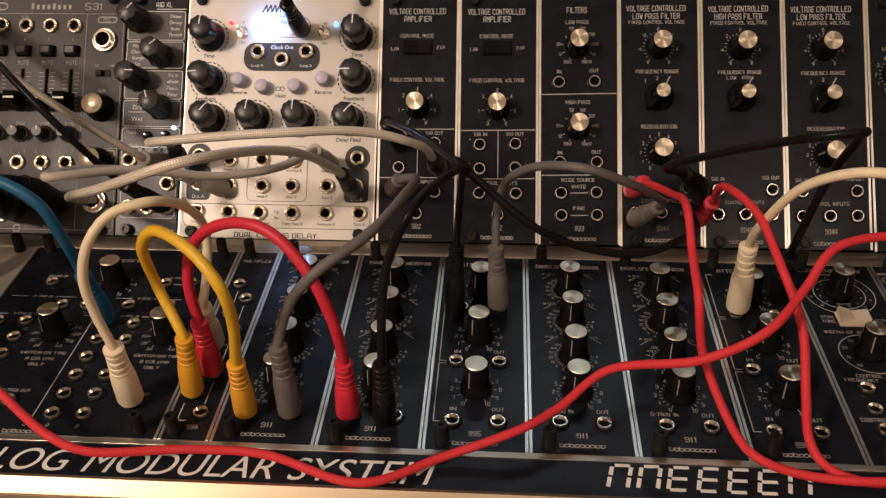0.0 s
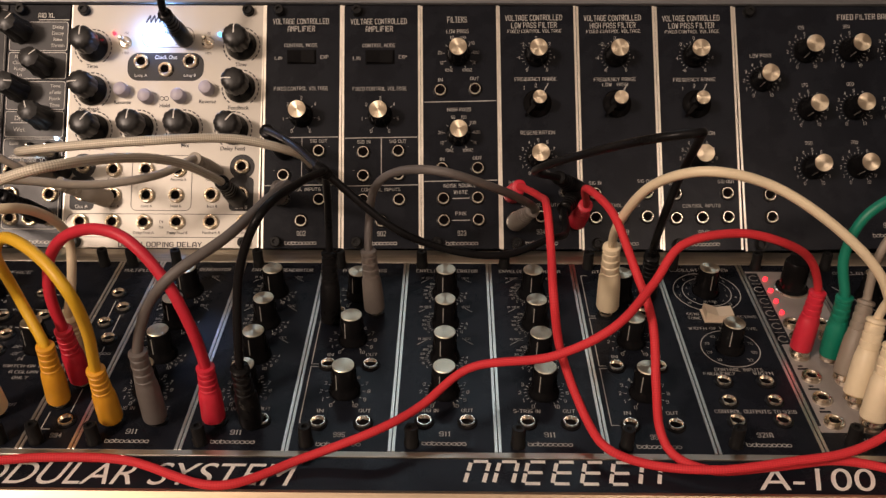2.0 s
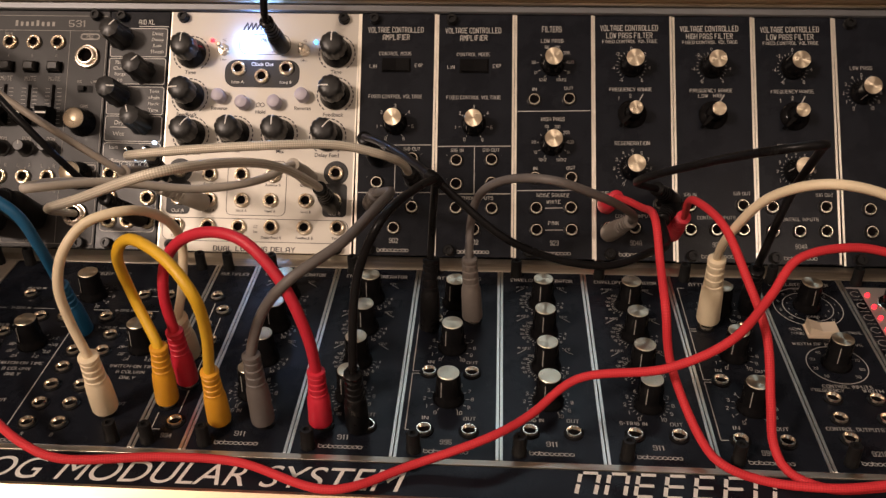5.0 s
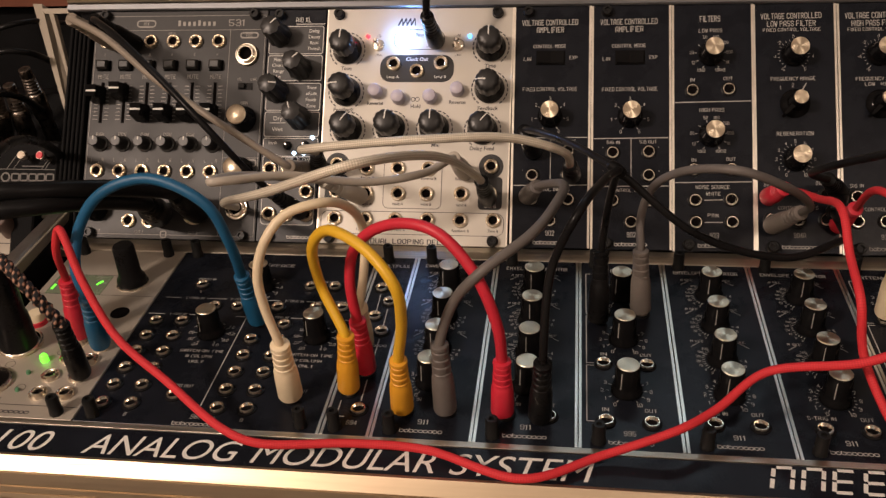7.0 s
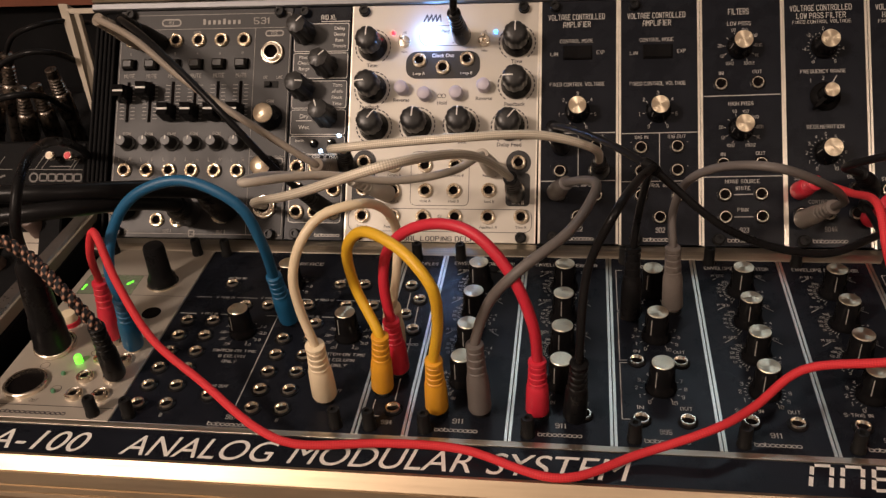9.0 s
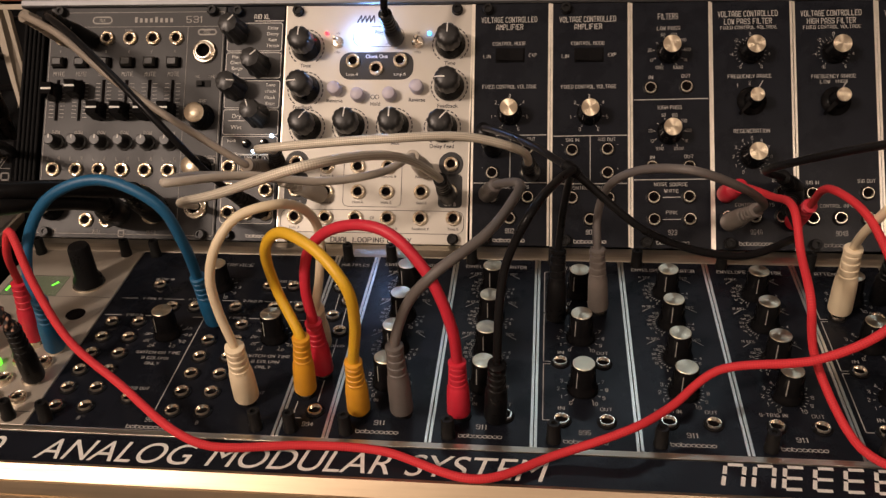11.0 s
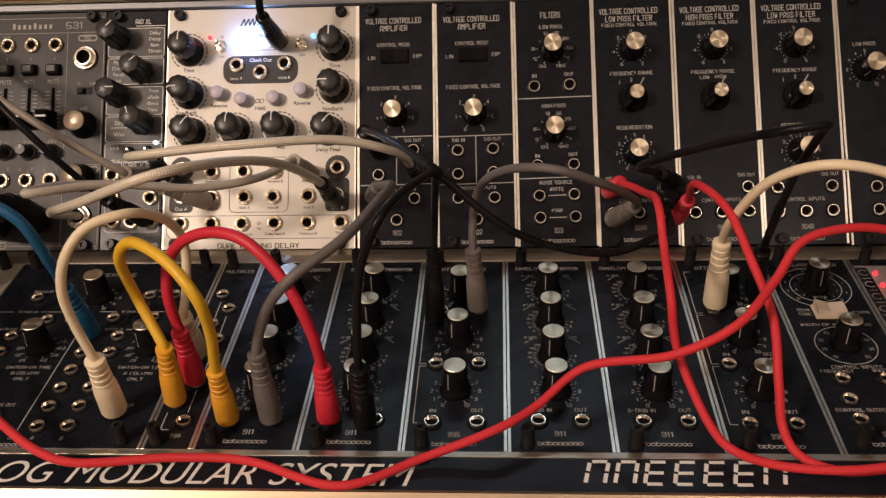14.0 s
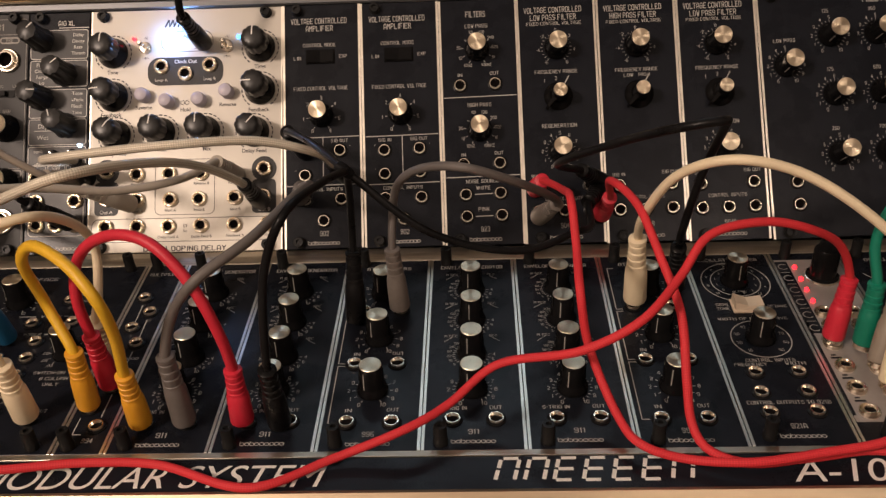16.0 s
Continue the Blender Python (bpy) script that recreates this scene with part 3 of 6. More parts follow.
def vca(k):
    x0, lean = SEATS[k]
    mod, w = module("amplifier_module", UPPER, x0, x0 + STEP, "black amplifier module with one silver-capped knob and seven jacks", lean=lean)
    p = Shape()
    p.text("VOLTAGE CONTROLLED", 19.3, 119.6, 29, 2.7, bold=0.01)
    p.text("AMPLIFIER", 19.6, 115.6, 14, 2.7, bold=0.01)
    p.text("CONTROL MODE", 19.4, 106.7, 17, 1.7)
    p.text("LIN", 7.8, 99.9, 3.6, 1.7)
    p.text("EXP", 31.8, 100.4, 4.0, 1.7)
    p.text("FIXED CONTROL VOLTAGE", 19.8, 83.6, 28, 1.8)
    p.dial(20, 69.3, 7.9, -150, 150, 7, 1.3, names=("0", "1", "2", "3", "4", "5", "6"))
    p.line(1.6, 57.6, 39.4, 57.9, 0.45).line(1.6, 32.6, 39.4, 32.9, 0.45).line(20.6, 32.8, 20.6, 57.7, 0.4)
    p.text("SIG IN", 11.6, 55.6, 6.5, 1.6).text("SIG OUT", 29.2, 55.8, 8.6, 1.6)
    p.text("+", 6.4, 53.0, None, 1.6).text("-", 6.4, 40.6, None, 1.6).text("-", 34.6, 53.0, None, 1.6).text("+", 34.6, 40.6, None, 1.6)
    p.text("CONTROL INPUTS", 20.4, 30.6, 20, 1.6)
    p.text("902", 20.8, 7.8, 4.4, 2.3).squiggle(20.4, 3.0, 16.5, 1.9, 9)
    part("printed_legend", p, LEGEND, mod, "white printed lettering", smooth=False)
    sw = part("rocker_switch", Shape().box(12.4, 96.6, 0, 27.4, 104.2, 0.8, 0.3), PLASTIC, mod, "black rocker switch", smooth=False)
    part("rocker", Shape().add([(13.2, 97.3, 0.8), (26.6, 97.3, 0.8), (26.6, 103.5, 0.8), (13.2, 103.5, 0.8), (13.2, 97.3, 2.4), (19.9, 97.3, 1.5), (26.6, 97.3, 1.6), (13.2, 103.5, 2.4), (19.9, 103.5, 1.5), (26.6, 103.5, 1.6)],
         [(4, 5, 8, 7), (5, 6, 9, 8), (0, 1, 6, 5, 4), (2, 3, 7, 8, 9), (0, 4, 7, 3), (1, 2, 9, 6)]), PLASTIC, sw, smooth=False)
    knob(mod, 20, 69.3, -138 if k else -125)
    for x, y in ((11.3, 50.2), (29.4, 50.6), (11.3, 37.9), (29.4, 38.4), (11.3, 25.4), (29.8, 25.3), (20.6, 14.3)):
        jack(mod, x, y)
    part("panel_screw", S["lowscrew"], None, mod, at=(8.0, 3.4, 0))
    part("panel_screw", S["lowscrew"], None, mod, at=(8.0, 125.1, 0))


def filters():
    x0, lean = SEATS[2]
    mod, w = module("filter_module", UPPER, x0, x0 + STEP, "black dual filter and noise module with two silver-capped knobs", lean=lean)
    p = Shape()
    p.text("FILTERS", 19.4, 120.7, 10, 2.8, bold=0.01).text("LOW PASS", 19.6, 114.4, 11.5, 1.8)
    for y in (101.9, 59.6):
        p.dial(19.6, y, 8.0, -150, 150, 10, 1.4, names=("10Hz", "12", "20", "", "50", "100", "200", "500", "1K", "10KHz"), size=1.5, reach=2.9)
    p.line(1.6, 76.8, 39.4, 77.2, 0.45).line(1.6, 35.2, 39.4, 35.6, 0.45)
    p.text("IN", 10.4, 88.6, 2.2, 1.6).text("OUT", 28.2, 89.1, 4.4, 1.6).text("HIGH PASS", 20, 72.7, 12, 1.8)
    p.text("IN", 10.9, 46.8, 2.2, 1.6).text("OUT", 29.2, 47.2, 4.4, 1.6)
    p.text("NOISE SOURCE", 20.1, 32.9, 16.5, 1.7).text("WHITE", 20.4, 29.5, 7, 1.7).line(16, 26.2, 25, 26.4, 0.4)
    p.text("PINK", 20.4, 18.5, 5.4, 1.7).line(16, 14.9, 25, 15.0, 0.4)
    p.text("923", 20.8, 8.3, 4.2, 2.3).squiggle(20.8, 3.2, 16.5, 1.9, 9)
    part("printed_legend", p, LEGEND, mod, "white printed lettering", smooth=False)
    knob(mod, 19.6, 101.9, -110)
    knob(mod, 19.6, 59.6, -115)
    for x, y in ((10.3, 83.0), (28.3, 83.4), (10.9, 41.9), (29.3, 41.9), (11.5, 26.2), (29.1, 26.5), (11.7, 14.9), (29.4, 15.1)):
        jack(mod, x, y)
    part("panel_screw", S["lowscrew"], None, mod, at=(8.0, 3.4, 0))


def vcf(k, high=False):
    x0, lean = SEATS[k]
    mod, w = module("filter_module", UPPER, x0, x0 + STEP, "black voltage controlled filter module with pointer knob" if high else "black voltage controlled filter module with three silver-capped knobs", lean=lean)
    p = Shape()
    p.text("VOLTAGE CONTROLLED", 19.0, 121.8, 29.5, 2.7, bold=0.01)
    p.text("HIGH PASS FILTER" if high else "LOW PASS FILTER", 19.1, 117.8, 23.5, 2.7, bold=0.01)
    p.text("FIXED CONTROL VOLTAGE", 19.3, 114.6, 28, 1.6)
    p.dial(20, 101.6, 8.0, -145, 145, 21, 1.2, w=0.22, names=("-6", "-4", "-2", "0", "2", "4", "6"), size=1.6, reach=3.0)
    p.text("FREQUENCY RANGE", 19.4, 89.0, 21.5, 1.7)
    if high:
        p.text("LOW", 15.2, 86.2, 4.6, 1.6).text("HIGH", 23.2, 86.3, 5.4, 1.6)
    else:
        p.text("1", 13.4, 84.3, None, 1.8).text("2", 19.3, 85.6, None, 1.8)
        p.text("REGENERATION", 19.9, 60.7, 17.5, 1.8)
        p.dial(20, 47.6, 7.9, -150, 150, 21, 1.2, w=0.22, names=("0", "1", "2", "3", "4", "5", "6", "7", "8", "9", "10"), size=1.6, reach=2.9)
    p.line(23.2, 82.0, 25.8, 86.6, 0.5)
    p.text("SIG IN", 7.6, 34.8, 6.2, 1.6).text("SIG OUT", 33.6, 35.4, 8.4, 1.6).text("CONTROL INPUTS", 20.6, 23.0, 19, 1.6)
    p.text("904B" if high else "904A", 21.2, 9.2, 5.6, 2.3).squiggle(20.8, 3.4, 16.5, 1.9, 9)
    part("printed_legend", p, LEGEND, mod, "white printed lettering", smooth=False)
    knob(mod, 20, 101.6, -60)
    knob(mod, 20, 76.0, 222, "pointer")
    if not high:
        knob(mod, 20, 47.6, -100)
    for x, y in ((7.4, 29.2), (33.8, 29.3), (7.4, 16.8), (20.6, 16.9), (33.7, 17.0)):
        jack(mod, x, y)
    part("panel_screw", S["lowscrew"], None, mod, at=(8.0, 3.4, 0))


def filter_bank():
    x0, lean = SEATS[6]
    mod, w = module("filter_bank_module", UPPER, x0, x0 + 104, "wide black filter bank module with rows of silver-capped knobs", lean=lean)
    p = Shape()
    p.text("FIXED FILTER BANK", 68.2, 121.4, 28, 2.6, bold=0.01)
    names = ("125", "350", "1000", "175", "500", "1400", "250", "700", "2000")
    nums = ("0", "1", "2", "3", "4", "5", "6", "7", "8", "9", "10")
    spots = [(36.6 + 23.4 * c + 0.2 * r, 103.6 - 30.6 * r) for r in range(3) for c in range(3)]
    for (x, y), s in zip(spots, names):
        p.text(s, x - 1.6, y + 12.8, None, 1.7)
        p.dial(x, y, 7.9, -150, 150, 21, 1.2, w=0.22, names=nums, size=1.6, reach=2.9)
        knob(mod, x, y, -150)
    p.text("LOW PASS", 13.2, 101.9, 11, 1.7).dial(13.3, 88.9, 7.9, -150, 150, 21, 1.2, w=0.22, names=nums, size=1.6, reach=2.9)
    knob(mod, 13.3, 88.9, -150)
    p.squiggle(73.2, 7.0, 16.5, 1.9, 9).text("914", 73.0, 12.0, 4.4, 2.3)
    part("printed_legend", p, LEGEND, mod, "white printed lettering", smooth=False)
    jack(mod, 13.9, 28.9)
    jack(mod, 14.3, 17.4)
    part("panel_screw", S["lowscrew"], None, mod, at=(8.0, 3.4, 0))
    part("panel_screw", S["lowscrew"], None, mod, at=(8.0, 125.1, 0))


def delay():
    x0, x1 = -207.4, -105.5
    mod, w = module("delay_module", UPPER, x0, x1, "silver looping delay module with black fluted knobs and white buttons", SILVER, False)
    for a in (0.2, w - 1.0):
        part("edge_trim", Shape().box(a, 0.12, -0.2, a + 0.8, HIGH - 0.12, 0.15, 0.05), BARE, mod, smooth=False)
    p = Shape()
    for x, y, s in ((12, 95.4, "Time"), (11.6, 72.6, "Feedback"), (89.9, 96.6, "Time"), (89.4, 73.6, "Feedback"), (87, 52.0, "Delay Feed"), (13.5, 52.0, "Delay Feed"), (62.3, 53.6, "Mix"), (39, 53.6, "Mix")):
        p.text(s, x, y, None, 2.1, bold=0.015)
    for x, y in ((12.2, 105.4), (12.6, 82.2), (14.4, 61.6), (37.8, 62.4), (61.4, 62.6), (87.0, 61.8), (90.0, 84.0), (90.0, 106.6)):
        p.dial(x, y, 9.2, -140, 140, 19, 0.65, w=1.75, snug=False)
    for x, y, s in ((28.8, 76.2, "Reverse"), (50.8, 74.5, "Hold"), (73.1, 76.8, "Reverse"), (51.5, 113.6, "Ping")):
        p.text(s, x, y, None, 2.0, bold=0.015)
    p.ring(49.3, 78.2, 0.9, 0.35, 16).ring(51.6, 78.2, 0.9, 0.35, 16)
    p.text("+16", 29.4, 113.2, None, 1.3).text("1/8th", 29.4, 102.6, None, 1.3).text("+16", 72.6, 113.2, None, 1.3).text("1/8th", 72.6, 102.6, None, 1.3)
    for i in range(4):  # a mark of plain slanted strokes
        p.line(39.5 + 2.3 * i, 118.8, 41.6 + 2.3 * i, 122.8, 0.9).line(41.6 + 2.3 * i, 122.8, 42.0 + 2.3 * i, 118.8, 0.6)
    p.outline(37.6, 105.6, 65.0, 116.5, 5.0, 0.35)
    p.line(55.2, 107, 56.4, 107, 0.3).line(56.4, 107, 56.4, 109.6, 0.3).line(56.4, 109.6, 58.4, 109.6, 0.3).line(58.4, 109.6, 58.4, 107, 0.3)
    for x, y, s in ((26.5, 35.6, "Return A"), (43.0, 35.6, "Reverse A"), (59.5, 35.6, "Reverse B"), (77.2, 35.6, "Return B"), (26.5, 21.6, "Send A"), (43.5, 21.8, "Hold A"), (58.6, 21.8, "Hold B"), (77.2, 21.8, "Send B"),
                    (9.9, 8.0, "Time A"), (26.5, 8.0, "Feedback A"), (42.5, 8.0, "Delay Feed A"), (59.8, 8.0, "Delay Feed B"), (77.2, 8.2, "Feedback B"), (94.1, 8.4, "Time B"), (92, 48.1, "In B"), (9.5, 48.1, "In A"), (51.4, 13.6, "CV"), (51.4, 11.0, "Ins")):
        p.text(s, x, y, None, 1.45, bold=0.01)
    p.outline(35.4, 19.4, 66.4, 48.2, 3.0, 0.3).outline(2.4, 5.6, 99.6, 17.6, 4.0, 0.3)
    p.text("DUAL LOOPING DELAY", 51.2, 1.9, 42.5, 2.3, bold=0.02)
    part("printed_legend", p, DARKPRINT, mod, "dark printed lettering", smooth=False)
    for field in (Shape().plate(30.6, 87.6, 70.6, 102.6, 6.0, 0.06), Shape().disc(92.2, 42.4, 6.5, 0.06, 28), Shape().plate(85.8, 19.4, 98.4, 37.0, 2.5, 0.06),
                  Shape().disc(9.9, 42.4, 6.5, 0.06, 28), Shape().plate(3.6, 19.4, 16.2, 37.0, 2.5, 0.06)):
        part("dark_field", field, GREY, mod, "dark printed field", smooth=False)
    r = Shape().text("Clock Out", 50.6, 100.3, None, 2.0, 0.14, bold=0.015).text("Loop A", 37.8, 90.6, None, 1.6, 0.14).text("Loop B", 63.4, 90.7, None, 1.6, 0.14).text("Out B", 92.2, 21.4, None, 1.9, 0.14).text("Out A", 9.9, 21.4, None, 1.9, 0.14)
    part("printed_legend", r, WHITE, mod, "white printed lettering", smooth=False)
    for x, y, a in ((12.2, 105.4, 2), (12.6, 82.2, -92), (14.4, 61.6, 35), (37.8, 62.4, 5), (61.4, 62.6, 0), (87.0, 61.8, 38), (90.0, 84.0, -88), (90.0, 106.6, 0)):
        knob(mod, x, y, a, "flute")
    for x, y in ((38, 97.6), (50.7, 93.6), (63.5, 98.0), (26.0, 40.6), (42.9, 40.7), (59.3, 40.6), (76.8, 40.6), (92.2, 42.4), (9.9, 42.4), (26.3, 27.2), (43.5, 27.2), (58.6, 27.3), (77.0, 27.6), (92.0, 28.0), (9.9, 28.0),
                 (9.9, 13.5), (26.5, 13.4), (42.6, 13.3), (59.6, 13.5), (76.9, 13.6), (94.1, 13.9), (60.3, 110.2)):
        jack(mod, x, y, "knurl")
    for x, y in ((29.0, 82.0), (41.6, 78.6), (58.6, 79.0), (73.0, 83.0)):
        part("push_button", S["button"], None, mod, "milky white push button", at=(x, y, 0))
    part("lit_button", S["litbutton"], None, mod, "glowing white push button", at=(43.6, 111.6, 0))
    for x in (29.4, 72.6):
        part("toggle_switch", S["toggle"], None, mod, "small chrome toggle switch", at=(x, 107.8, 0))
    part("led", S["led"]["lit_red_led"], None, mod, "lit red LED", at=(23.2, 112.8, 0))
    part("led", S["led"]["lit_blue_led"], None, mod, "lit blue LED", at=(78.6, 112.6, 0))
    for x, y in ((94.1, 3.0), (7.6, 3.0), (93.2, 125.2), (7.0, 125.2)):
        part("panel_screw", S["lowscrew"], None, mod, at=(x, y, 0))


def effects():
    mod, w = module("effects_module", UPPER, -240.6, -207.8, "narrow black effects module with white boxes and blue-white LEDs", BLACK, False)
    p = Shape()
    for y0, y1 in ((103.5, 119.0), (88.5, 102.5), (72.0, 87.0), (57.5, 71.0), (46.7, 56.5)):
        p.outline(1.2, y0, w - 1.2, y1, 1.2, 0.35)
    for i, s in enumerate(("Delay", "Decay", "Rate", "Thresh")):
        p.text(s, 26.5, 116.4 - 3.3 * i, None, 1.9)
    for i, s in enumerate(("Fback", "Chorus", "Range", "Lo")):
        p.text(s, 7.4, 100.4 - 3.2 * i, None, 1.9)
    for i, s in enumerate(("Tone", "xFade", "Fback", "Time")):
        p.text(s, 26.5, 84.8 - 3.4 * i, None, 1.9)
    p.text("Dry", 8.6, 67.6, None, 2.4).line(4, 65, 13, 65, 0.4).text("Wet", 8.6, 61.6, None, 2.4)
    p.text("bank", 6.6, 54.2, None, 1.9).text("effect", 7.0, 47.4, None, 1.7)
    p.text("AID XL", 20, 122.6, None, 2.4).line(16, 120.2, 32, 120.2, 0.4)
    for s, x0, x1 in (("1", 1.6, 10.6), ("SRR", 11.6, 20.8), ("D/W", 21.6, 31.2)):
        p.outline(x0, 35.0, x1, 46.3, 0.8, 0.3).text(s, (x0 + x1) / 2, 44.9, None, 2.0)
    p.outline(2.2, 9.5, 31.0, 34.6, 2.0, 0.35).squiggle(24, 3.0, 14, 1.7, 7)
    part("printed_legend", p, WHITE, mod, "pale printed lettering", smooth=False)
    for y0, y1 in ((103.5, 119.0), (88.5, 102.5), (72.0, 87.0), (57.5, 71.0), (46.7, 56.5), (9.5, 35.0)):
        part("grey_field", Shape().plate(1.4, y0 + 0.2, w - 1.4, y1 - 0.2, 1.1, 0.06), FIELD, mod, "dark grey printed field", smooth=False)
    for x, y, a in ((6.8, 113.6, 40), (19.6, 95.0, 45), (7.2, 82.4, 90), (20.6, 67.5, -20)):
        knob(mod, x, y, a, "small")
    for x, y in ((18.8, 48.3), (24.2, 48.3), (28.6, 56.8)):
        part("led", S["led"]["lit_white_led"], None, mod, "lit blue-white LED", at=(x, y, 0))
    for x, y in ((15.0, 52.4), (24.6, 52.9)):
        b = part("toggle_switch", Shape().lathe([(2.3, 0), (2.3, 0.9), (1.6, 1.3), (1.4, 2.0)], 16), PLASTIC, mod, "small black toggle switch", at=(x, y, 0))
        part("lever", Shape().lathe([(0.55, 1.6), (0.75, 4.6), (0.5, 5.2)], 12), CHROME, b)
    for x, y in ((6.0, 39.6), (16.4, 39.6), (26.8, 39.6), (6.4, 27.4), (26.8, 27.4), (6.8, 15.1), (17.0, 15.1), (27.0, 15.1)):
        jack(mod, x, y, "knurl")
    for y in (3.2, 125.2):
        part("panel_screw", S["lowscrew"], None, mod, at=(7.0, y, 0))


def mixer():
    mod, w = module("mixer_module", UPPER, -342.0, -240.8, "dark grey six channel mixer module with faders and brass-coloured jacks", GREY, False)
    p = Shape()
    p.outline(1.2, 2.4, w - 1.2, 125.6, 0.8, 0.3).line(1.2, 117.4, w - 1.2, 117.4, 0.25).line(80, 2.4, 80, 117.4, 0.25).line(80, 45.5, w - 1.2, 45.5, 0.25)
    p.text("531", 83.5, 121.4, 9.0, 3.4).outline(25.2, 119.4, 36.0, 123.0, 1.8, 0.8).outline(86.0, 112.8, 96.0, 115.6, 1.4, 0.8).outline(85, 41.0, 99, 44.4, 1.2, 0.8)
    for i in range(8):  # a maker's mark of plain bars
        p.line(50.0 + 2.9 * i, 119.8, 50.0 + 2.9 * i, 123.0 if i in (0, 4) else 122.2, 1.5)
    p.text("SIG IN", 46, 115.4, None, 1.3).text("MIX", 30.6, 121.2, None, 1.8).text("PRE", 91, 114.2, None, 1.8)
    for i in range(6):
        x = 7.4 + 13.15 * i
        p.text(str(i + 1), x, 103.4, None, 1.4).text("MUTE", x, 90.8, None, 2.2).text("PAN", x + 0.6, 57.8, None, 2.1)
        p.text("L", x - 3.0, 43.6, None, 1.8).text("R", x + 3.4, 43.6, None, 1.8).line(x + 1, 38.4, x + 1, 42.6, 0.3)
        for j in range(10):
            p.line(x - 4.4, 66.5 + 2.1 * j, x - 1.9, 66.5 + 2.1 * j, 0.3).line(x + 1.9, 66.5 + 2.1 * j, x + 4.4, 66.5 + 2.1 * j, 0.3)
    p.text("GAIN", 90.4, 76.0, None, 1.6).text("MIC", 87, 89.4, None, 1.4).text("LINE", 95, 89.4, None, 1.4).text("PHONES", 92, 42.7, None, 1.6)
    p.text("CV IN", 76, 30.0, None, 1.4).text("OUT 1", 35, 1.2 + 2.6, None, 1.6).text("OUT 2", 66, 3.8, None, 1.6).text("VOLUME", 9, 3.8, None, 1.6).dial(9.0, 16.5, 7.5, -150, 150, 11, 1.0, w=0.22)
    part("printed_legend", p, FADED, mod, "pale printed lettering", smooth=False)
    down = (79.4, 81.0, 69.2, 69.2, 69.2, 69.2)
    for i in range(6):
        x = 7.4 + 13.15 * i
        jack(mod, 7.9 + 13.2 * i, 110.7, "knurl")
        jack(mod, 8.2 + 13.1 * i, 37.4, "knurl")
        b = part("mute_button", Shape().box(x - 3.8, 94.0, 0, x + 3.8, 100.0, 1.0, 0.3), HOLE, mod, "grey mute button", smooth=False)
        part("button_cap", Shape().box(x - 3.2, 94.5, 1.0, x + 3.2, 99.5, 4.4, 0.9), MUTE_GREY, b, smooth=False)
        f = part("fader_slot", Shape().box(x - 0.9, 64.5, 0, x + 0.9, 87.5, 0.2), HOLE, mod, smooth=False)
        y = down[i]
        a, b = 3.5, 2.9  # half widths of the foot and of the top
        part("fader_cap", Shape().add([(x - a, y - 4.6, 2), (x + a, y - 4.6, 2), (x + a, y + 4.6, 2), (x - a, y + 4.6, 2), (x - b, y - 3.2, 13.6), (x + b, y - 3.2, 13.6), (x + b, y - 0.6, 12.4), (x - b, y - 0.6, 12.4), (x + b, y + 0.6, 12.4), (x - b, y + 0.6, 12.4), (x + b, y + 3.2, 13.6), (x - b, y + 3.2, 13.6)],
             [(3, 2, 1, 0), (0, 1, 5, 4), (4, 5, 6, 7), (7, 6, 8, 9), (9, 8, 10, 11), (11, 10, 2, 3), (0, 4, 7, 9, 11, 3), (1, 2, 10, 8, 6, 5)]), PLASTIC, f, "black fader cap", smooth=False)
        part("fader_line", Shape().box(x - 2.85, y - 0.5, 12.3, x + 2.85, y + 0.5, 12.7), WHITE, f, "white line on the fader", smooth=False)
        t = part("pan_knob", S["trimmer"], None, mod, "small grey rubber pan knob", at=(8.8 + 13.0 * i, 52.6, 0), turn=0)
        part("pointer_line", Shape().box(-0.3, 0.6, 9.0, 0.3, 2.6, 9.1), WHITE, t, smooth=False)
    for x, y in ((90.5, 66.8), (90.5, 38.4), (9.0, 16.5)):
        k = part("knob", Shape().lathe([(7.4, 0.3), (7.4, 1.6), (6.7, 2.6), (6.4, 8.0), (5.7, 11.2)], 48, lobes=16, deep=0.05), PLASTIC, mod, "black knob with bright cap", at=(x, y, 0))
        part("cap", Shape().lathe([(5.4, 11.2), (5.4, 11.7), (4.9, 12.0)], 32), CAP, k)
    part("slide_switch", Shape().box(86.5, 83.4, 0, 94.5, 87.2, 0.4).box(87.2, 84.0, 0.4, 90.4, 86.6, 2.6), PLASTIC, mod, smooth=False)
    for x, y in ((90.4, 103.0), (90.0, 17.8), (66.0, 14.6)):
        jack(mod, x, y, "big")
    jack(mod, 29.0, 9.8, "knurl")
    jack(mod, 40.8, 9.8, "knurl")
    part("panel_mark", Shape().outline(47.6, -0.1 + 1.2, 50.6, 4.4, 0.3, 0.7), FADED, mod, smooth=False)
    for x, y in ((7, 2.8), (94, 2.8), (94, 125.6), (7, 125.6)):
        part("panel_screw", S["lowscrew"], None, mod, at=(x, y, 0))


mixer()
effects()
delay()
vca(0)
vca(1)
filters()
vcf(3)
vcf(4, True)
vcf(5)
filter_bank()


# ---- the modules of the lower row ----
LX = (-149.4, -109.2, -69.0, -29.05, 11.1, 52.0, 93.2, 133.4)


def tall_screws(mod, *spots):
    for x, y in spots:
        part("thumb_screw", S["screw"], None, mod, "tall black knurled screw", at=(x, y, 0))


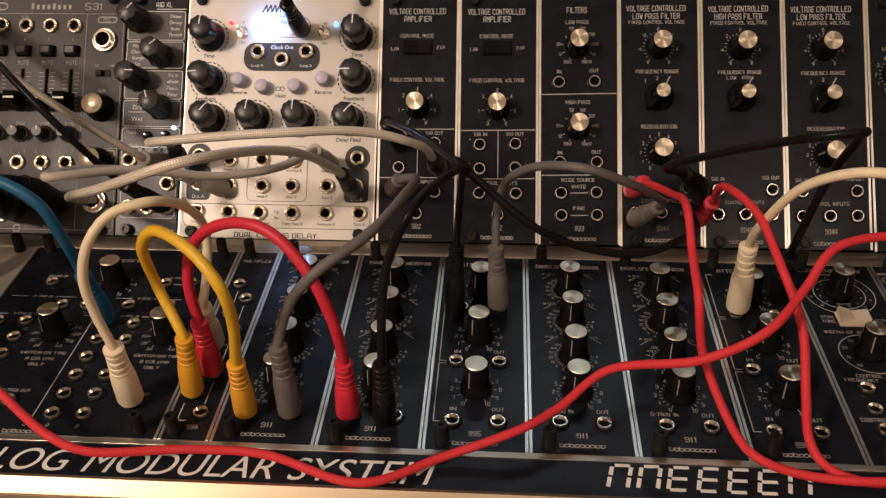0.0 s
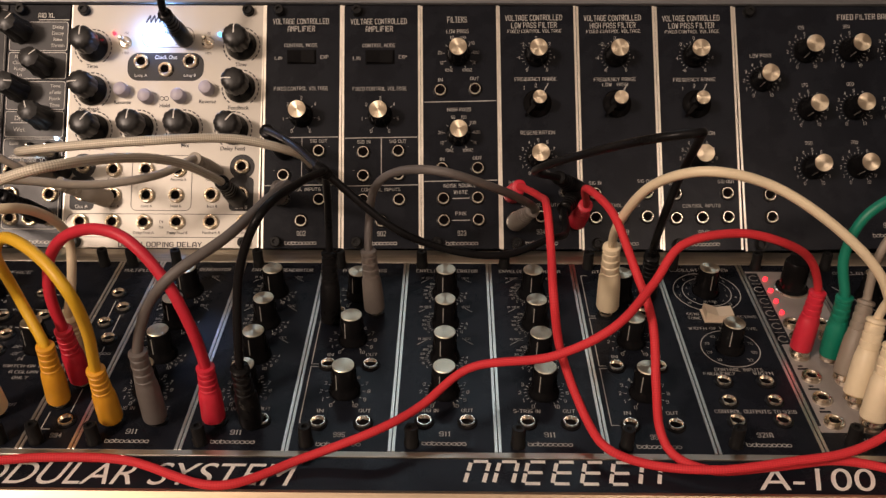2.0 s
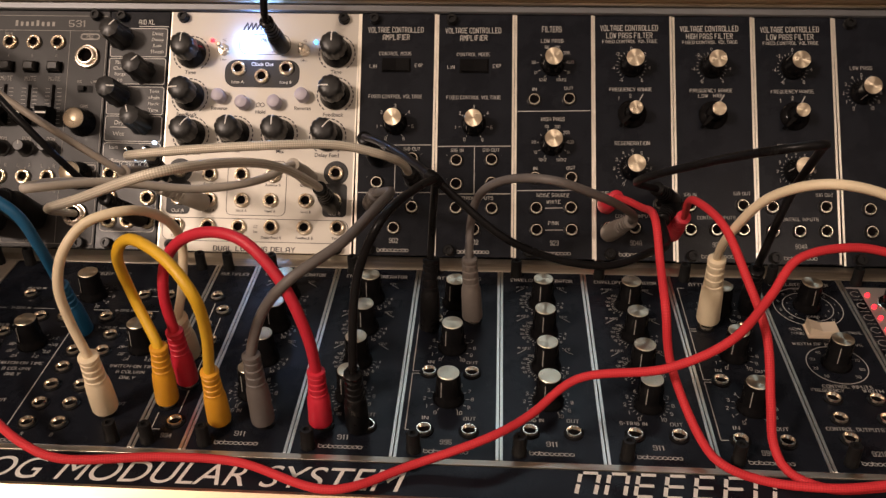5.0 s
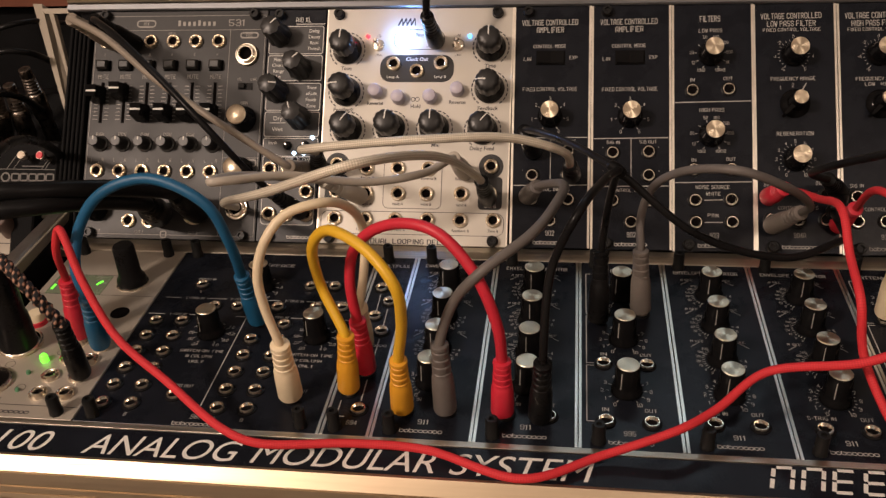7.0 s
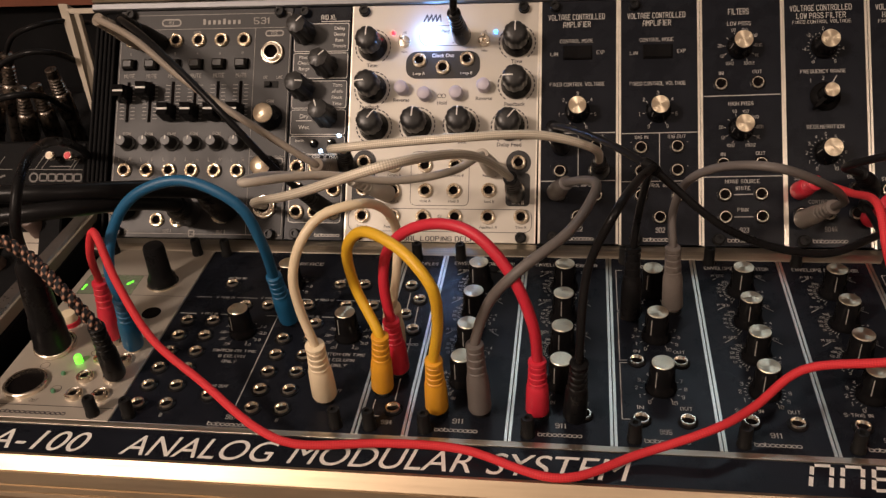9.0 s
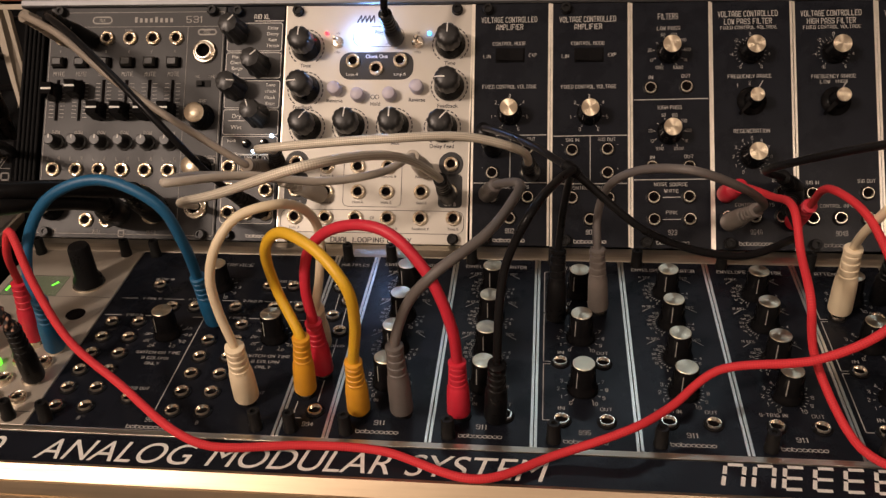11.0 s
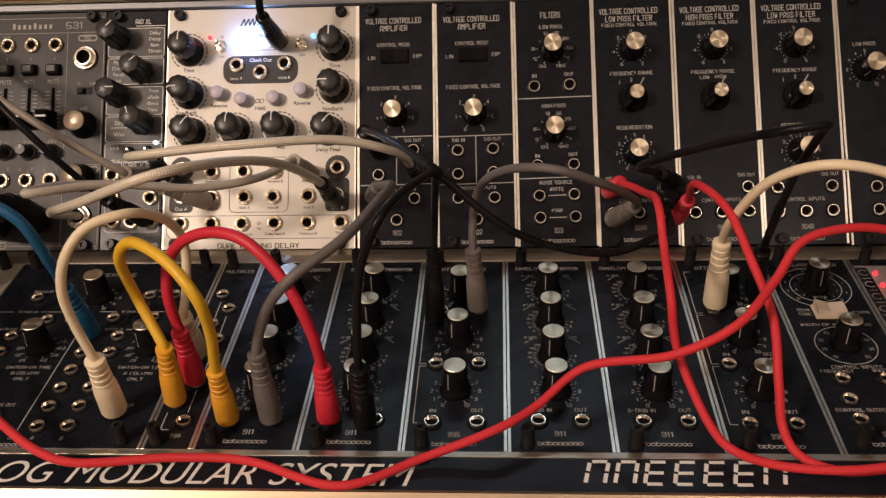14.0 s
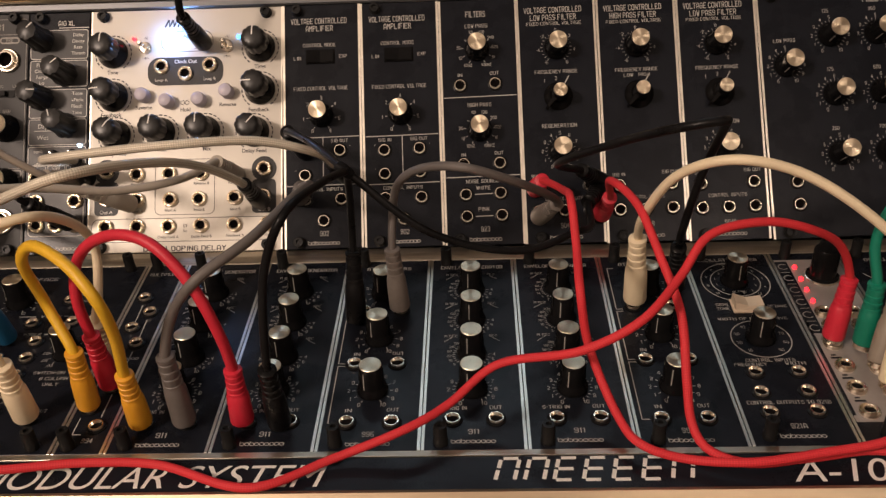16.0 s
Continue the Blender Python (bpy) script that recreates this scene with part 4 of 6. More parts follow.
def envelope(k, turns):
    mod, w = module("envelope_module", LOWER, LX[k], LX[k + 1], "black envelope generator module with a column of four silver-capped knobs")
    p = Shape()
    p.text("ENVELOPE GENERATOR", 19.9, 121.4, 29.5, 2.3, bold=0.01)
    for i, y in enumerate((102.7, 79.3, 55.6)):
        p.dial(19.5, y, 8.0, -150, -40, 12, 1.6, w=0.25, names=("2", "5", "10", "20", "50", "100", "200"), size=1.25, reach=3.2)
        p.dial(19.5, y, 8.0, 90, 150, 5, 1.4, w=0.25, names=("4", "6", "8", "10"), size=1.6, reach=2.6)
        p.text("M SEC", 10.6, y + 12.6, 5.4, 1.4).line(7.6, y + 8.6, 11.2, y + 11.6, 0.3).text("SEC", 28.8, y + 12.6, 3.4, 1.4).line(28.2, y + 11.6, 31.6, y + 8.8, 0.3)
    p.dial(19.6, 33.6, 8.0, -150, 150, 21, 1.4, w=0.25, names=("0", "1", "2", "3", "4", "", "6", "7", "8", "9", "10"), size=1.9, reach=2.9)
    p.text("S-TRIG IN", 12.1, 22.6, 10.4, 1.8).text("OUT", 28.8, 22.8, 4.6, 1.8)
    p.text("911", 20.1, 9.6, 4.2, 2.4).squiggle(19.8, 4.6, 17, 2.0, 9)
    part("printed_legend", p, LEGEND, mod, "white printed lettering", smooth=False)
    for y, a in zip((102.7, 79.3, 55.6, 33.6), turns):
        knob(mod, 19.5, y, a)
    jack(mod, 11.9, 15.9)
    jack(mod, 28.7, 15.9)
    tall_screws(mod, (7.6, 4.0), (7.6, 125.4))


def attenuator(k):
    mod, w = module("attenuator_module", LOWER, LX[k], LX[k + 1], "black triple attenuator module with three silver-capped knobs")
    p = Shape()
    p.text("ATTENUATORS", 19.9, 121.4, 21, 2.3, bold=0.01)
    for y in (100.6, 67.0, 33.6):
        p.dial(19.3, y, 8.0, -150, 150, 11, 1.6, w=0.28, names=("0", "1", "2", "3", "4", "", "6", "7", "8", "9", "10"), size=1.9, reach=2.9)
    for y, top in ((83.6, 83.8), (49.6, 50.0), (14.8, 15.2)):
        p.text("IN", 10.6, y + 7.2, 2.6, 1.8).text("OUT", 28.3, y + 7.4, 4.6, 1.8)
    for y0, y1 in ((15.0, 49.0), (50.6, 84.0), (85.6, 118.0)):
        p.line(3.4, y0, 3.4, y1, 0.4).line(3.4, y0, 6.4, y0, 0.4).line(3.4, y1, 6.4, y1, 0.4)
    p.text("995", 19.6, 8.8, 4.4, 2.4).squiggle(19.8, 3.8, 17, 2.0, 9)
    part("printed_legend", p, LEGEND, mod, "white printed lettering", smooth=False)
    for y, a in ((100.6, -150), (67.0, -150), (33.6, -150)):
        knob(mod, 19.3, y, a)
    for x, y in ((11.0, 87.0), (27.9, 87.0), (10.4, 50.0), (28.3, 50.0), (10.7, 14.9), (28.2, 14.9)):
        jack(mod, x, y)
    tall_screws(mod, (7.6, 4.0), (7.6, 125.4))


def interface():
    mod, w = module("interface_module", LOWER, -272.6, -169.4, "wide black interface module with columns of jacks and three knobs", trim=False)
    part("edge_trim", Shape().box(w - 1.4, 0.12, -0.2, w - 0.2, HIGH - 0.12, 0.18, 0.06), BARE, mod, "bare aluminium edge line", smooth=False)
    p = Shape()
    p.text("INTERFACE", 51, 118.0, 21, 2.3, bold=0.01)
    p.dial(50.5, 98.6, 8.0, -150, 150, 11, 1.6, names=("0", "", "", "", "", "", "", "", "8", "9", "10"), size=1.8)
    for o in (0, 49.6):
        p.line(5 + o, 87.6, 13 + o, 87.6, 0.4).text("V-TRIG IN", 20.0 + o, 87.6, 9, 1.6).line(26 + o, 87.6, 36 + o, 87.6, 0.4).text("V-TRIG OUT", 43.0 + o, 87.8, 10, 1.6)
        p.line(2 + o, 74.2, 10 + o, 74.2, 0.4).text("V-TRIG IN", 16.5 + o, 74.4, 8, 1.6).line(22 + o, 74.2, 28 + o, 74.2, 0.4)
        p.line(45 + o, 74.0, 50 + o, 74.0, 0.4)
        p.dial(37.7 + o, 60.8, 8.0, -150, 150, 11, 1.6, w=0.28, names=(".04", ".05", ".06", ".10", "", "", "", "1.0", "2.0", "3.0", "4.0"), size=1.7, reach=3.2)
        p.text("SWITCH-ON TIME", 38 + o, 47.8, 20, 1.7).text("B COLUMN", 38 + o, 44.0, 12, 1.7).text("ONLY", 38 + o, 40.4, 6.4, 1.7)
        p.text("S-TRIG OUT", 37 + o, 24.2, 12, 1.7).text("A", 8.7 + o, 5.4, None, 1.8).text("B", 20.6 + o, 5.4, None, 1.8)
    p.text("AUDIO IN", 20.5, 104.0, 9, 1.6).text("V-TRIG OUT", 81, 104.6, 12, 1.6).line(78, 99.4, 83, 99.4, 0.4)
    p.line(50.4, 9.0, 50.4, 74.0, 0.4)
    p.text("961", 50.7, 6.0, 4.2, 2.4).squiggle(50.6, 1.9, 17, 2.0, 9)
    part("printed_legend", p, LEGEND, mod, "white printed lettering", smooth=False)
    knob(mod, 37.7, 60.8, -150)
    knob(mod, 87.4, 60.6, -150)
    knob(mod, 50.5, 98.6, -140)
    for x, y in ((19.8, 98.7), (74.5, 99.8), (86.6, 100.2), (32.2, 81.0), (43.6, 81.3), (63.0, 82.0), (81.5, 82.8), (94.0, 83.2)):
        jack(mod, x, y)
    for o in (0, 49.8):
        for i in range(6):
            if o and i == 0:
                jack(mod, 70.0, 68.6)
                continue
            jack(mod, 8.2 + o, 68.2 - 11.4 * i)
            jack(mod, 20.7 + o, 68.6 - 11.4 * i)
    jack(mod, 36.9, 17.9)
    jack(mod, 87.2, 19.0)
    tall_screws(mod, (7.5, 4.0), (95.0, 4.0), (7.5, 125.4), (95.0, 125.4))


def multiples():
    mod, w = module("multiples_module", LOWER, -169.3, LX[0], "narrow black multiples module with a zigzag of jacks")
    p = Shape()
    p.text("MULTIPLES", 9.9, 120.4, 13.5, 2.1, bold=0.01)
    p.line(6.8, 95, 7.2, 82, 0.4).line(12.2, 84, 12.6, 70, 0.4).line(4.6, 61, 4.6, 27, 0.4).line(12.6, 61, 12.8, 20, 0.4).line(4.6, 10.5, 8, 10.5, 0.4).line(4.6, 10.5, 4.6, 20, 0.4)
    p.text("994", 11.6, 7.2, 4.2, 2.2).squiggle(10.2, 56.6, 13, 1.8, 8)
    part("printed_legend", p, LEGEND, mod, "white printed lettering", smooth=False)
    for x, y in ((6.4, 100.4), (12.1, 89.2), (7.2, 77.6), (12.6, 66.4), (7.2, 47.4), (11.7, 37.2), (7.0, 24.8), (12.9, 14.6)):
        jack(mod, x, y)
    tall_screws(mod, (5.5, 4.0), (5.5, 125.4))


def oscillator():
    mod, w = module("oscillator_module", LOWER, LX[6], LX[7], "black oscillator driver module with two round dials and an ivory rocker")
    p = Shape()
    p.text("OSCILLATOR DRIVER", 20.2, 123.4, 28, 2.2, bold=0.01).text("FREQUENCY", 20, 120.0, 11, 1.3)
    p.ring(19.8, 105.2, 15.2, 0.4, 64).ring(19.8, 105.2, 11.0, 0.4, 56)
    for i in range(12):
        a = math.tau * i / 12 + 0.2
        p.text(str((i * 5 + 1) % 13), 19.8 + 13.2 * math.cos(a), 105.2 + 13.2 * math.sin(a), None, 1.4)
        p.text(str((i * 3) % 7), 19.8 + 9.2 * math.cos(a), 105.2 + 9.2 * math.sin(a), None, 1.2)
    p.text("OCTAVE", 19.8, 97.4, 6, 1.2)
    p.text("SEMI", 9.4, 87.6, 5.2, 1.7).text("TONE", 9.4, 84.6, 5.6, 1.7).text("OCTAVE", 33.4, 85.8, 8.4, 1.7)
    p.text("WIDTH OF RECT. WAVE", 20.4, 77.0, 30, 1.7)
    p.ring(20.2, 63.0, 12.2, 0.4, 56)
    for i, s in enumerate(("10", "20", "30", "40", "50", "60", "70", "80", "90")):
        a = radians(90 + 140 - 35 * i)
        p.text(s, 20.2 + 10.0 * math.cos(a), 63.0 + 10.0 * math.sin(a), None, 1.6)
    p.text("CONTROL INPUTS", 20.1, 48.8, 20, 1.8).text("FREQUENCY", 11.4, 46.2, 13, 1.7).text("WIDTH", 29.6, 46.6, 8, 1.7).text("CONTROL OUTPUTS TO 921B", 20.1, 23.4, 32, 1.8)
    p.text("921A", 20.1, 10.4, 5.8, 2.4).squiggle(20.1, 5.2, 17, 2.0, 9)
    part("printed_legend", p, LEGEND, mod, "white printed lettering", smooth=False)
    knob(mod, 19.2, 105.2, 175)
    knob(mod, 19.9, 63.2, -158)
    rock = part("rocker_switch", Shape().box(13.4, 81.2, 0, 27.0, 90.8, 1.0, 0.3), IVORY, mod, "ivory rocker switch", smooth=False)
    part("rocker", Shape().add([(14.0, 81.7, 1), (26.4, 81.7, 1), (26.4, 90.3, 1), (14.0, 90.3, 1), (14.0, 82.5, 5.0), (19.8, 82.5, 2.8), (26.4, 82.5, 3.6), (14.0, 89.5, 5.0), (19.8, 89.5, 2.8), (26.4, 89.5, 3.6)],
         [(4, 5, 8, 7), (5, 6, 9, 8), (0, 1, 6, 5, 4), (2, 3, 7, 8, 9), (0, 4, 7, 3), (1, 2, 9, 6)]), IVORY, rock, smooth=False)
    for x, y in ((11.8, 40.9), (29.0, 40.9), (10.9, 28.9), (29.1, 29.2), (11.2, 17.6), (29.2, 18.0)):
        jack(mod, x, y)
    tall_screws(mod, (7.6, 5.0), (7.6, 125.4))


def led_module():
    mod, w = module("logic_module", LOWER, 133.5, 167.0, "black and grey utility module with red LEDs and two jack columns")
    part("grey_field", Shape().plate(1.6, 12.0, 31.9, 122.5, 0.6, 0.08), material("grey_panel_field", (0.33, 0.30, 0.28), 0.5, 0.2, bump=0.05), mod, smooth=False)
    q = Shape().plate(1.7, 15.6, 2.9, 74.0, 0.3, 0.14).plate(1.7, 66.0, 7.4, 121.0, 0.4, 0.14)
    for y in (16.0, 30.0, 43.0, 57.0):
        q.plate(24.6, y - 4.5, 31.8, y + 6.0, 0.5, 0.14)
    for x, y in ((4.6, 49.6), (4.9, 37.0), (5.0, 23.6)):
        q.line(x, y, x + 4.4, y, 1.1, 0.14).line(x + 0.6, y + 1.8, x + 2.6, y + 1.8, 0.9, 0.14)
    part("dark_field", q, BLACK, mod, "black printed fields", smooth=False)
    r = Shape()
    for i in range(6):
        r.ring(4.6, 116.6 - 9.4 * i, 1.9, 0.45, 14, 0.2, 40, 320).line(2.4, 111.9 - 9.4 * i, 6.6, 111.9 - 9.4 * i, 0.35, 0.2)
    r.text("K", 17.6, 7.6, None, 2.6).text("I", 20.2, 7.6, None, 2.6)
    part("printed_legend", r, FADED, mod, "pale printed marks", smooth=False)
    for y in (115.4, 105.9, 97.3, 88.6):
        part("led", S["led"]["lit_red_led"], None, mod, "lit red LED", at=(9.6, y, 0))
    for y in (15.0, 28.4, 41.8, 56.0):
        jack(mod, 8.2, y + 2.2, "knurl")
        jack(mod, 21.4, y, "knurl")
    for y in (70.5, 80.0):
        jack(mod, 11.5, y, "knurl")
        jack(mod, 24.0, y, "knurl")
    k = part("knob", Shape().lathe([(7.5, 0.4), (7.5, 1.2), (6.0, 2.0), (5.8, 15.0), (5.0, 16.0)], 32, lobes=16, deep=0.04), PLASTIC, mod, "tall black knob", at=(20.0, 108.0, 0))
    part("collar", Shape().lathe([(7.9, 0.2), (7.9, 0.9), (7.4, 1.1)], 32, top=False), CHROME, k)
    tall_screws(mod, (11.0, 6.0), (7.6, 125.4), (26.0, 125.4))


def end_module():
    mod, w = module("filter_module", LOWER, 167.2, 208.0, "black module with jacks at the end of the lower row")
    p = Shape().text("OSCILLATOR", 20, 121.4, 19, 2.3, bold=0.01)
    p.line(6, 110, 34, 70, 0.4).line(8, 40.0, 33, 40.0, 0.4).text("INPUTS", 11, 24, 8, 1.7).text("OUT", 29, 24, 4.6, 1.7).squiggle(20, 4.6, 17, 2.0, 9)
    part("printed_legend", p, LEGEND, mod, "white printed lettering", smooth=False)
    for x, y in ((9.0, 30.6), (9.8, 17.6), (28.6, 30.6), (28.6, 17.6), (9.0, 56.0), (28.6, 56.0)):
        jack(mod, x, y)
    knob(mod, 20, 101.0, -120)
    knob(mod, 20, 74.0, -150)
    tall_screws(mod, (7.6, 4.0), (7.6, 125.4))
    for row, a, b in ((LOWER, 208.2, RIGHT), (UPPER, SEATS[6][0] + 104.2, RIGHT)):
        if b - a > 3:
            blank = thing("blank_panel", place(row, a), "plain black blank panel closing the row", "blank panel")
            part("panel", Shape().box(0.1, 0.1, -2, b - a - 0.1, HIGH - 0.1, 0, 0.25), BLACK, blank, smooth=False)


def midi_module():
    mod, w = module("midi_module", LOWER, -335.0, -272.8, "silver MIDI interface module with green display and round DIN sockets", TAN_PANEL, False)
    p = Shape()
    p.line(1, 7.6, w - 1, 7.6, 0.4).line(1, 87.5, w - 1, 87.5, 0.25).line(8, 104.6, 40, 104.6, 0.3).text("OUT", 23.6, 10.6, None, 1.6)
    p.ring(30.0, 18.0, 2.2, 0.25, 20).ring(17, 33.0, 2.0, 0.25, 18).ring(36.5, 43.0, 2.0, 0.25, 18)
    p.squiggle(26.0, 3.6, 32, 2.0, 14, lw=0.5).ring(6.4, 3.6, 1.6, 0.5, 16)
    part("printed_legend", p, DARKPRINT, mod, "dark printed lettering and a maker's mark", smooth=False)
    d = part("display", Shape().box(4, 87.6, -0.5, 33, 104.2, 0.15), SCREEN, mod, "greenish display window", smooth=False)
    g = Shape()
    for x0, y0, x1, y1 in ((5.9, 91.0, 6.1, 95.4), (10.2, 95.0, 10.5, 99.8), (11.0, 100.9, 15.6, 101.6), (16.2, 100.4, 17.3, 89.6), (27.5, 96.0, 29.6, 99.2)):
        g.line(x0, y0, x1, y1, 1.1, 0.3)
    part("display_segments", g, GREEN_LED, d, "glowing green segments", smooth=False)
    e = part("encoder_knob", Shape().lathe([(7.2, 0.5), (7.4, 1.5), (7.0, 4.0), (5.6, 6.0), (5.3, 21.0), (4.6, 22.4), (2.0, 22.8), (0.4, 22.9)], 36, lobes=18, deep=0.03), RUBBER, mod, "tall black encoder knob", at=(45.6, 98.6, 0))
    part("collar", Shape().lathe([(7.9, 0.1), (7.9, 0.7), (7.2, 0.8)], 32, top=False), CHROME, e)
    part("blank_hole", Shape().disc(50.0, 73.6, 4.6, 0.12, 28), HOLE, mod, "round black opening", smooth=False)
    b = part("push_button", Shape().lathe([(4.6, 0), (4.6, 2.0), (4.3, 2.3)], 24), RED_RUBBER, mod, "red-collared white button", at=(13.6, 63.6, 0))
    part("button_cap", Shape().lathe([(4.0, 2.3), (4.0, 5.4), (3.4, 6.2)], 24), CREAM, b)
    for y in (47.0, 20.0):
        s = part("din_socket", Shape().lathe([(9.4, 0), (9.4, 1.6), (8.9, 2.0), (8.2, 2.0), (7.9, 0.2)], 36, top=False), CHROME, mod, "round DIN socket", at=(15.0, y, 0))
        part("socket", Shape().disc(0, 0, 8.0, 0.25, 30), HOLE, s)
    part("led", S["biggreen"], None, mod, "glowing green LED", at=(31.6, 36.4, 0))
    for x, y in ((28.6, 27.6), (29.8, 16.2)):
        part("led", S["led"]["unlit_green_led"], None, mod, "unlit green LED", at=(x, y, 0))
    for x, y in ((39.8, 26.0), (40.2, 14.6), (52.0, 15.0), (51.8, 27.0), (52.2, 37.8), (53.0, 47.4), (41.9, 51.0), (41.9, 38.6)):
        jack(mod, x, y, "knurl")
    tall_screws(mod, (54.0, 4.0), (7.5, 4.0), (54.0, 125.4), (7.5, 125.4))


midi_module()
interface()
multiples()
envelope(0, (-150, -160, -160, -150))
envelope(1, (-165, -170, -165, -150))
attenuator(2)
envelope(3, (-165, -170, -160, -160))
envelope(4, (-170, -165, -160, -155))
attenuator(5)
oscillator()
led_module()
end_module()


# ---- patch cables ----
def smooth_path(points, step=3.0):
    """A Catmull-Rom curve through the points, cut into short even pieces."""
    p = [Vector(q) for q in points]
    p = [p[0] * 2 - p[1]] + p + [p[-1] * 2 - p[-2]]
    out = []
    for i in range(1, len(p) - 2):
        a, b, c, d = p[i - 1:i + 3]
        k = lambda u, v: max(1e-3, (v - u).length ** 0.5)
        t1, t2, t3 = k(a, b), k(a, b) + k(b, c), k(a, b) + k(b, c) + k(c, d)
        n = max(2, int((c - b).length / step))
        for j in range(n):
            t = t1 + (t2 - t1) * j / n
            a1, a2, a3 = a.lerp(b, t / t1), b.lerp(c, (t - t1) / (t2 - t1)), c.lerp(d, (t - t2) / (t3 - t2))
            b1, b2 = a1.lerp(a2, t / t2), a2.lerp(a3, (t - t1) / (t3 - t1))
            out.append(b1.lerp(b2, (t - t1) / (t2 - t1)))
    out.append(p[-2])
    return out


def tube(path, r, n=12):
    """A round cord along a path, with its turn and length as texture places."""
    side = Vector((0, 0, 1)).cross(path[1] - path[0])
    if side.length < 1e-4:
        side = Vector((1, 0, 0))
    verts, faces, uvs, length = [], [], [], 0.0
    m = len(path)
    for i, q in enumerate(path):
        d = (path[min(i + 1, m - 1)] - path[max(i - 1, 0)]).normalized()
        side = (side - d * side.dot(d)).normalized()
        other = d.cross(side)
        if i:
            length += (q - path[i - 1]).length / 1000
        for j in range(n):
            a = math.tau * j / n
            verts.append(tuple((q + side * (r * math.cos(a)) + other * (r * math.sin(a))) / 1000))
        uvs.append(length)
    for i in range(m - 1):
        for j in range(n):
            k = (j + 1) % n
            faces.append((i * n + j, i * n + k, (i + 1) * n + k, (i + 1) * n + j))
    faces += [tuple(reversed(range(n))), tuple((m - 1) * n + j for j in range(n))]
    me = bpy.data.meshes.new("cord")
    me.from_pydata(verts, [], faces)
    lay = me.uv_layers.new(name="UVMap")
    for poly in me.polygons:
        js = [v % n for v in poly.vertices]
        for li, v in zip(poly.loop_indices, poly.vertices):
            j = v % n
            lay.data[li].uv = ((j if not (j == 0 and n - 1 in js and len(js) == 4) else n) / n, uvs[v // n])
    me.polygons.foreach_set("use_smooth", [True] * len(me.polygons))
    me.update()
    return me


PLUGS = {}


def plug_mesh(mat, length, style):
    """A plug seen from its tip: metal shoulder, body, ribbed strain relief."""
    key = (mat.name, round(length), style)
    if key not in PLUGS:
        k = length / 32.0
        stout = 1.2 if mat is CREAM else 1.08
        if style == "slim":
            prof = [(2.0, 0.0), (2.0, 1.0), (4.1, 1.2), (4.3, 2.0), (4.1, 13.0), (3.9, 17.0), (3.6, 18.0)]
            z = 18.0
            for i in range(4):
                r = 3.5 - 0.12 * i
                prof += [(r, z + 0.4), (r, z + 2.1), (r - 0.3, z + 2.35), (r - 0.3, z + 2.95)]
                z += 3.2
            prof = [(r * stout, h) for r, h in prof + [(3.3, z + 0.2), (3.2, z + 1.4), (2.4, z + 1.9)]]
        elif style == "fat":
            prof = [(3.0, 0.0), (3.0, 1.0), (7.2, 1.2), (7.4, 3.0), (7.2, 20.0), (6.6, 24.0), (5.4, 27.0), (5.2, 32.0), (4.4, 33.0)]
        else:
            prof = [(8.0, 1.0), (8.3, 1.6), (8.2, 2.4), (7.9, 2.8), (7.7, 9.0), (7.2, 11.5), (6.6, 12.2), (6.5, 18.0), (5.9, 24.0), (5.4, 30.0), (3.6, 32.0)]
        PLUGS[key] = Shape().lathe([(r, h * k) for r, h in prof], 24).mesh("plug", mat)
    return PLUGS[key]


def aim(base, top):
    z = (Vector(top) - Vector(base)).normalized()
    return Matrix.Translation(Vector(base) / 1000) @ z.to_track_quat("Z", "Y").to_matrix().to_4x4()


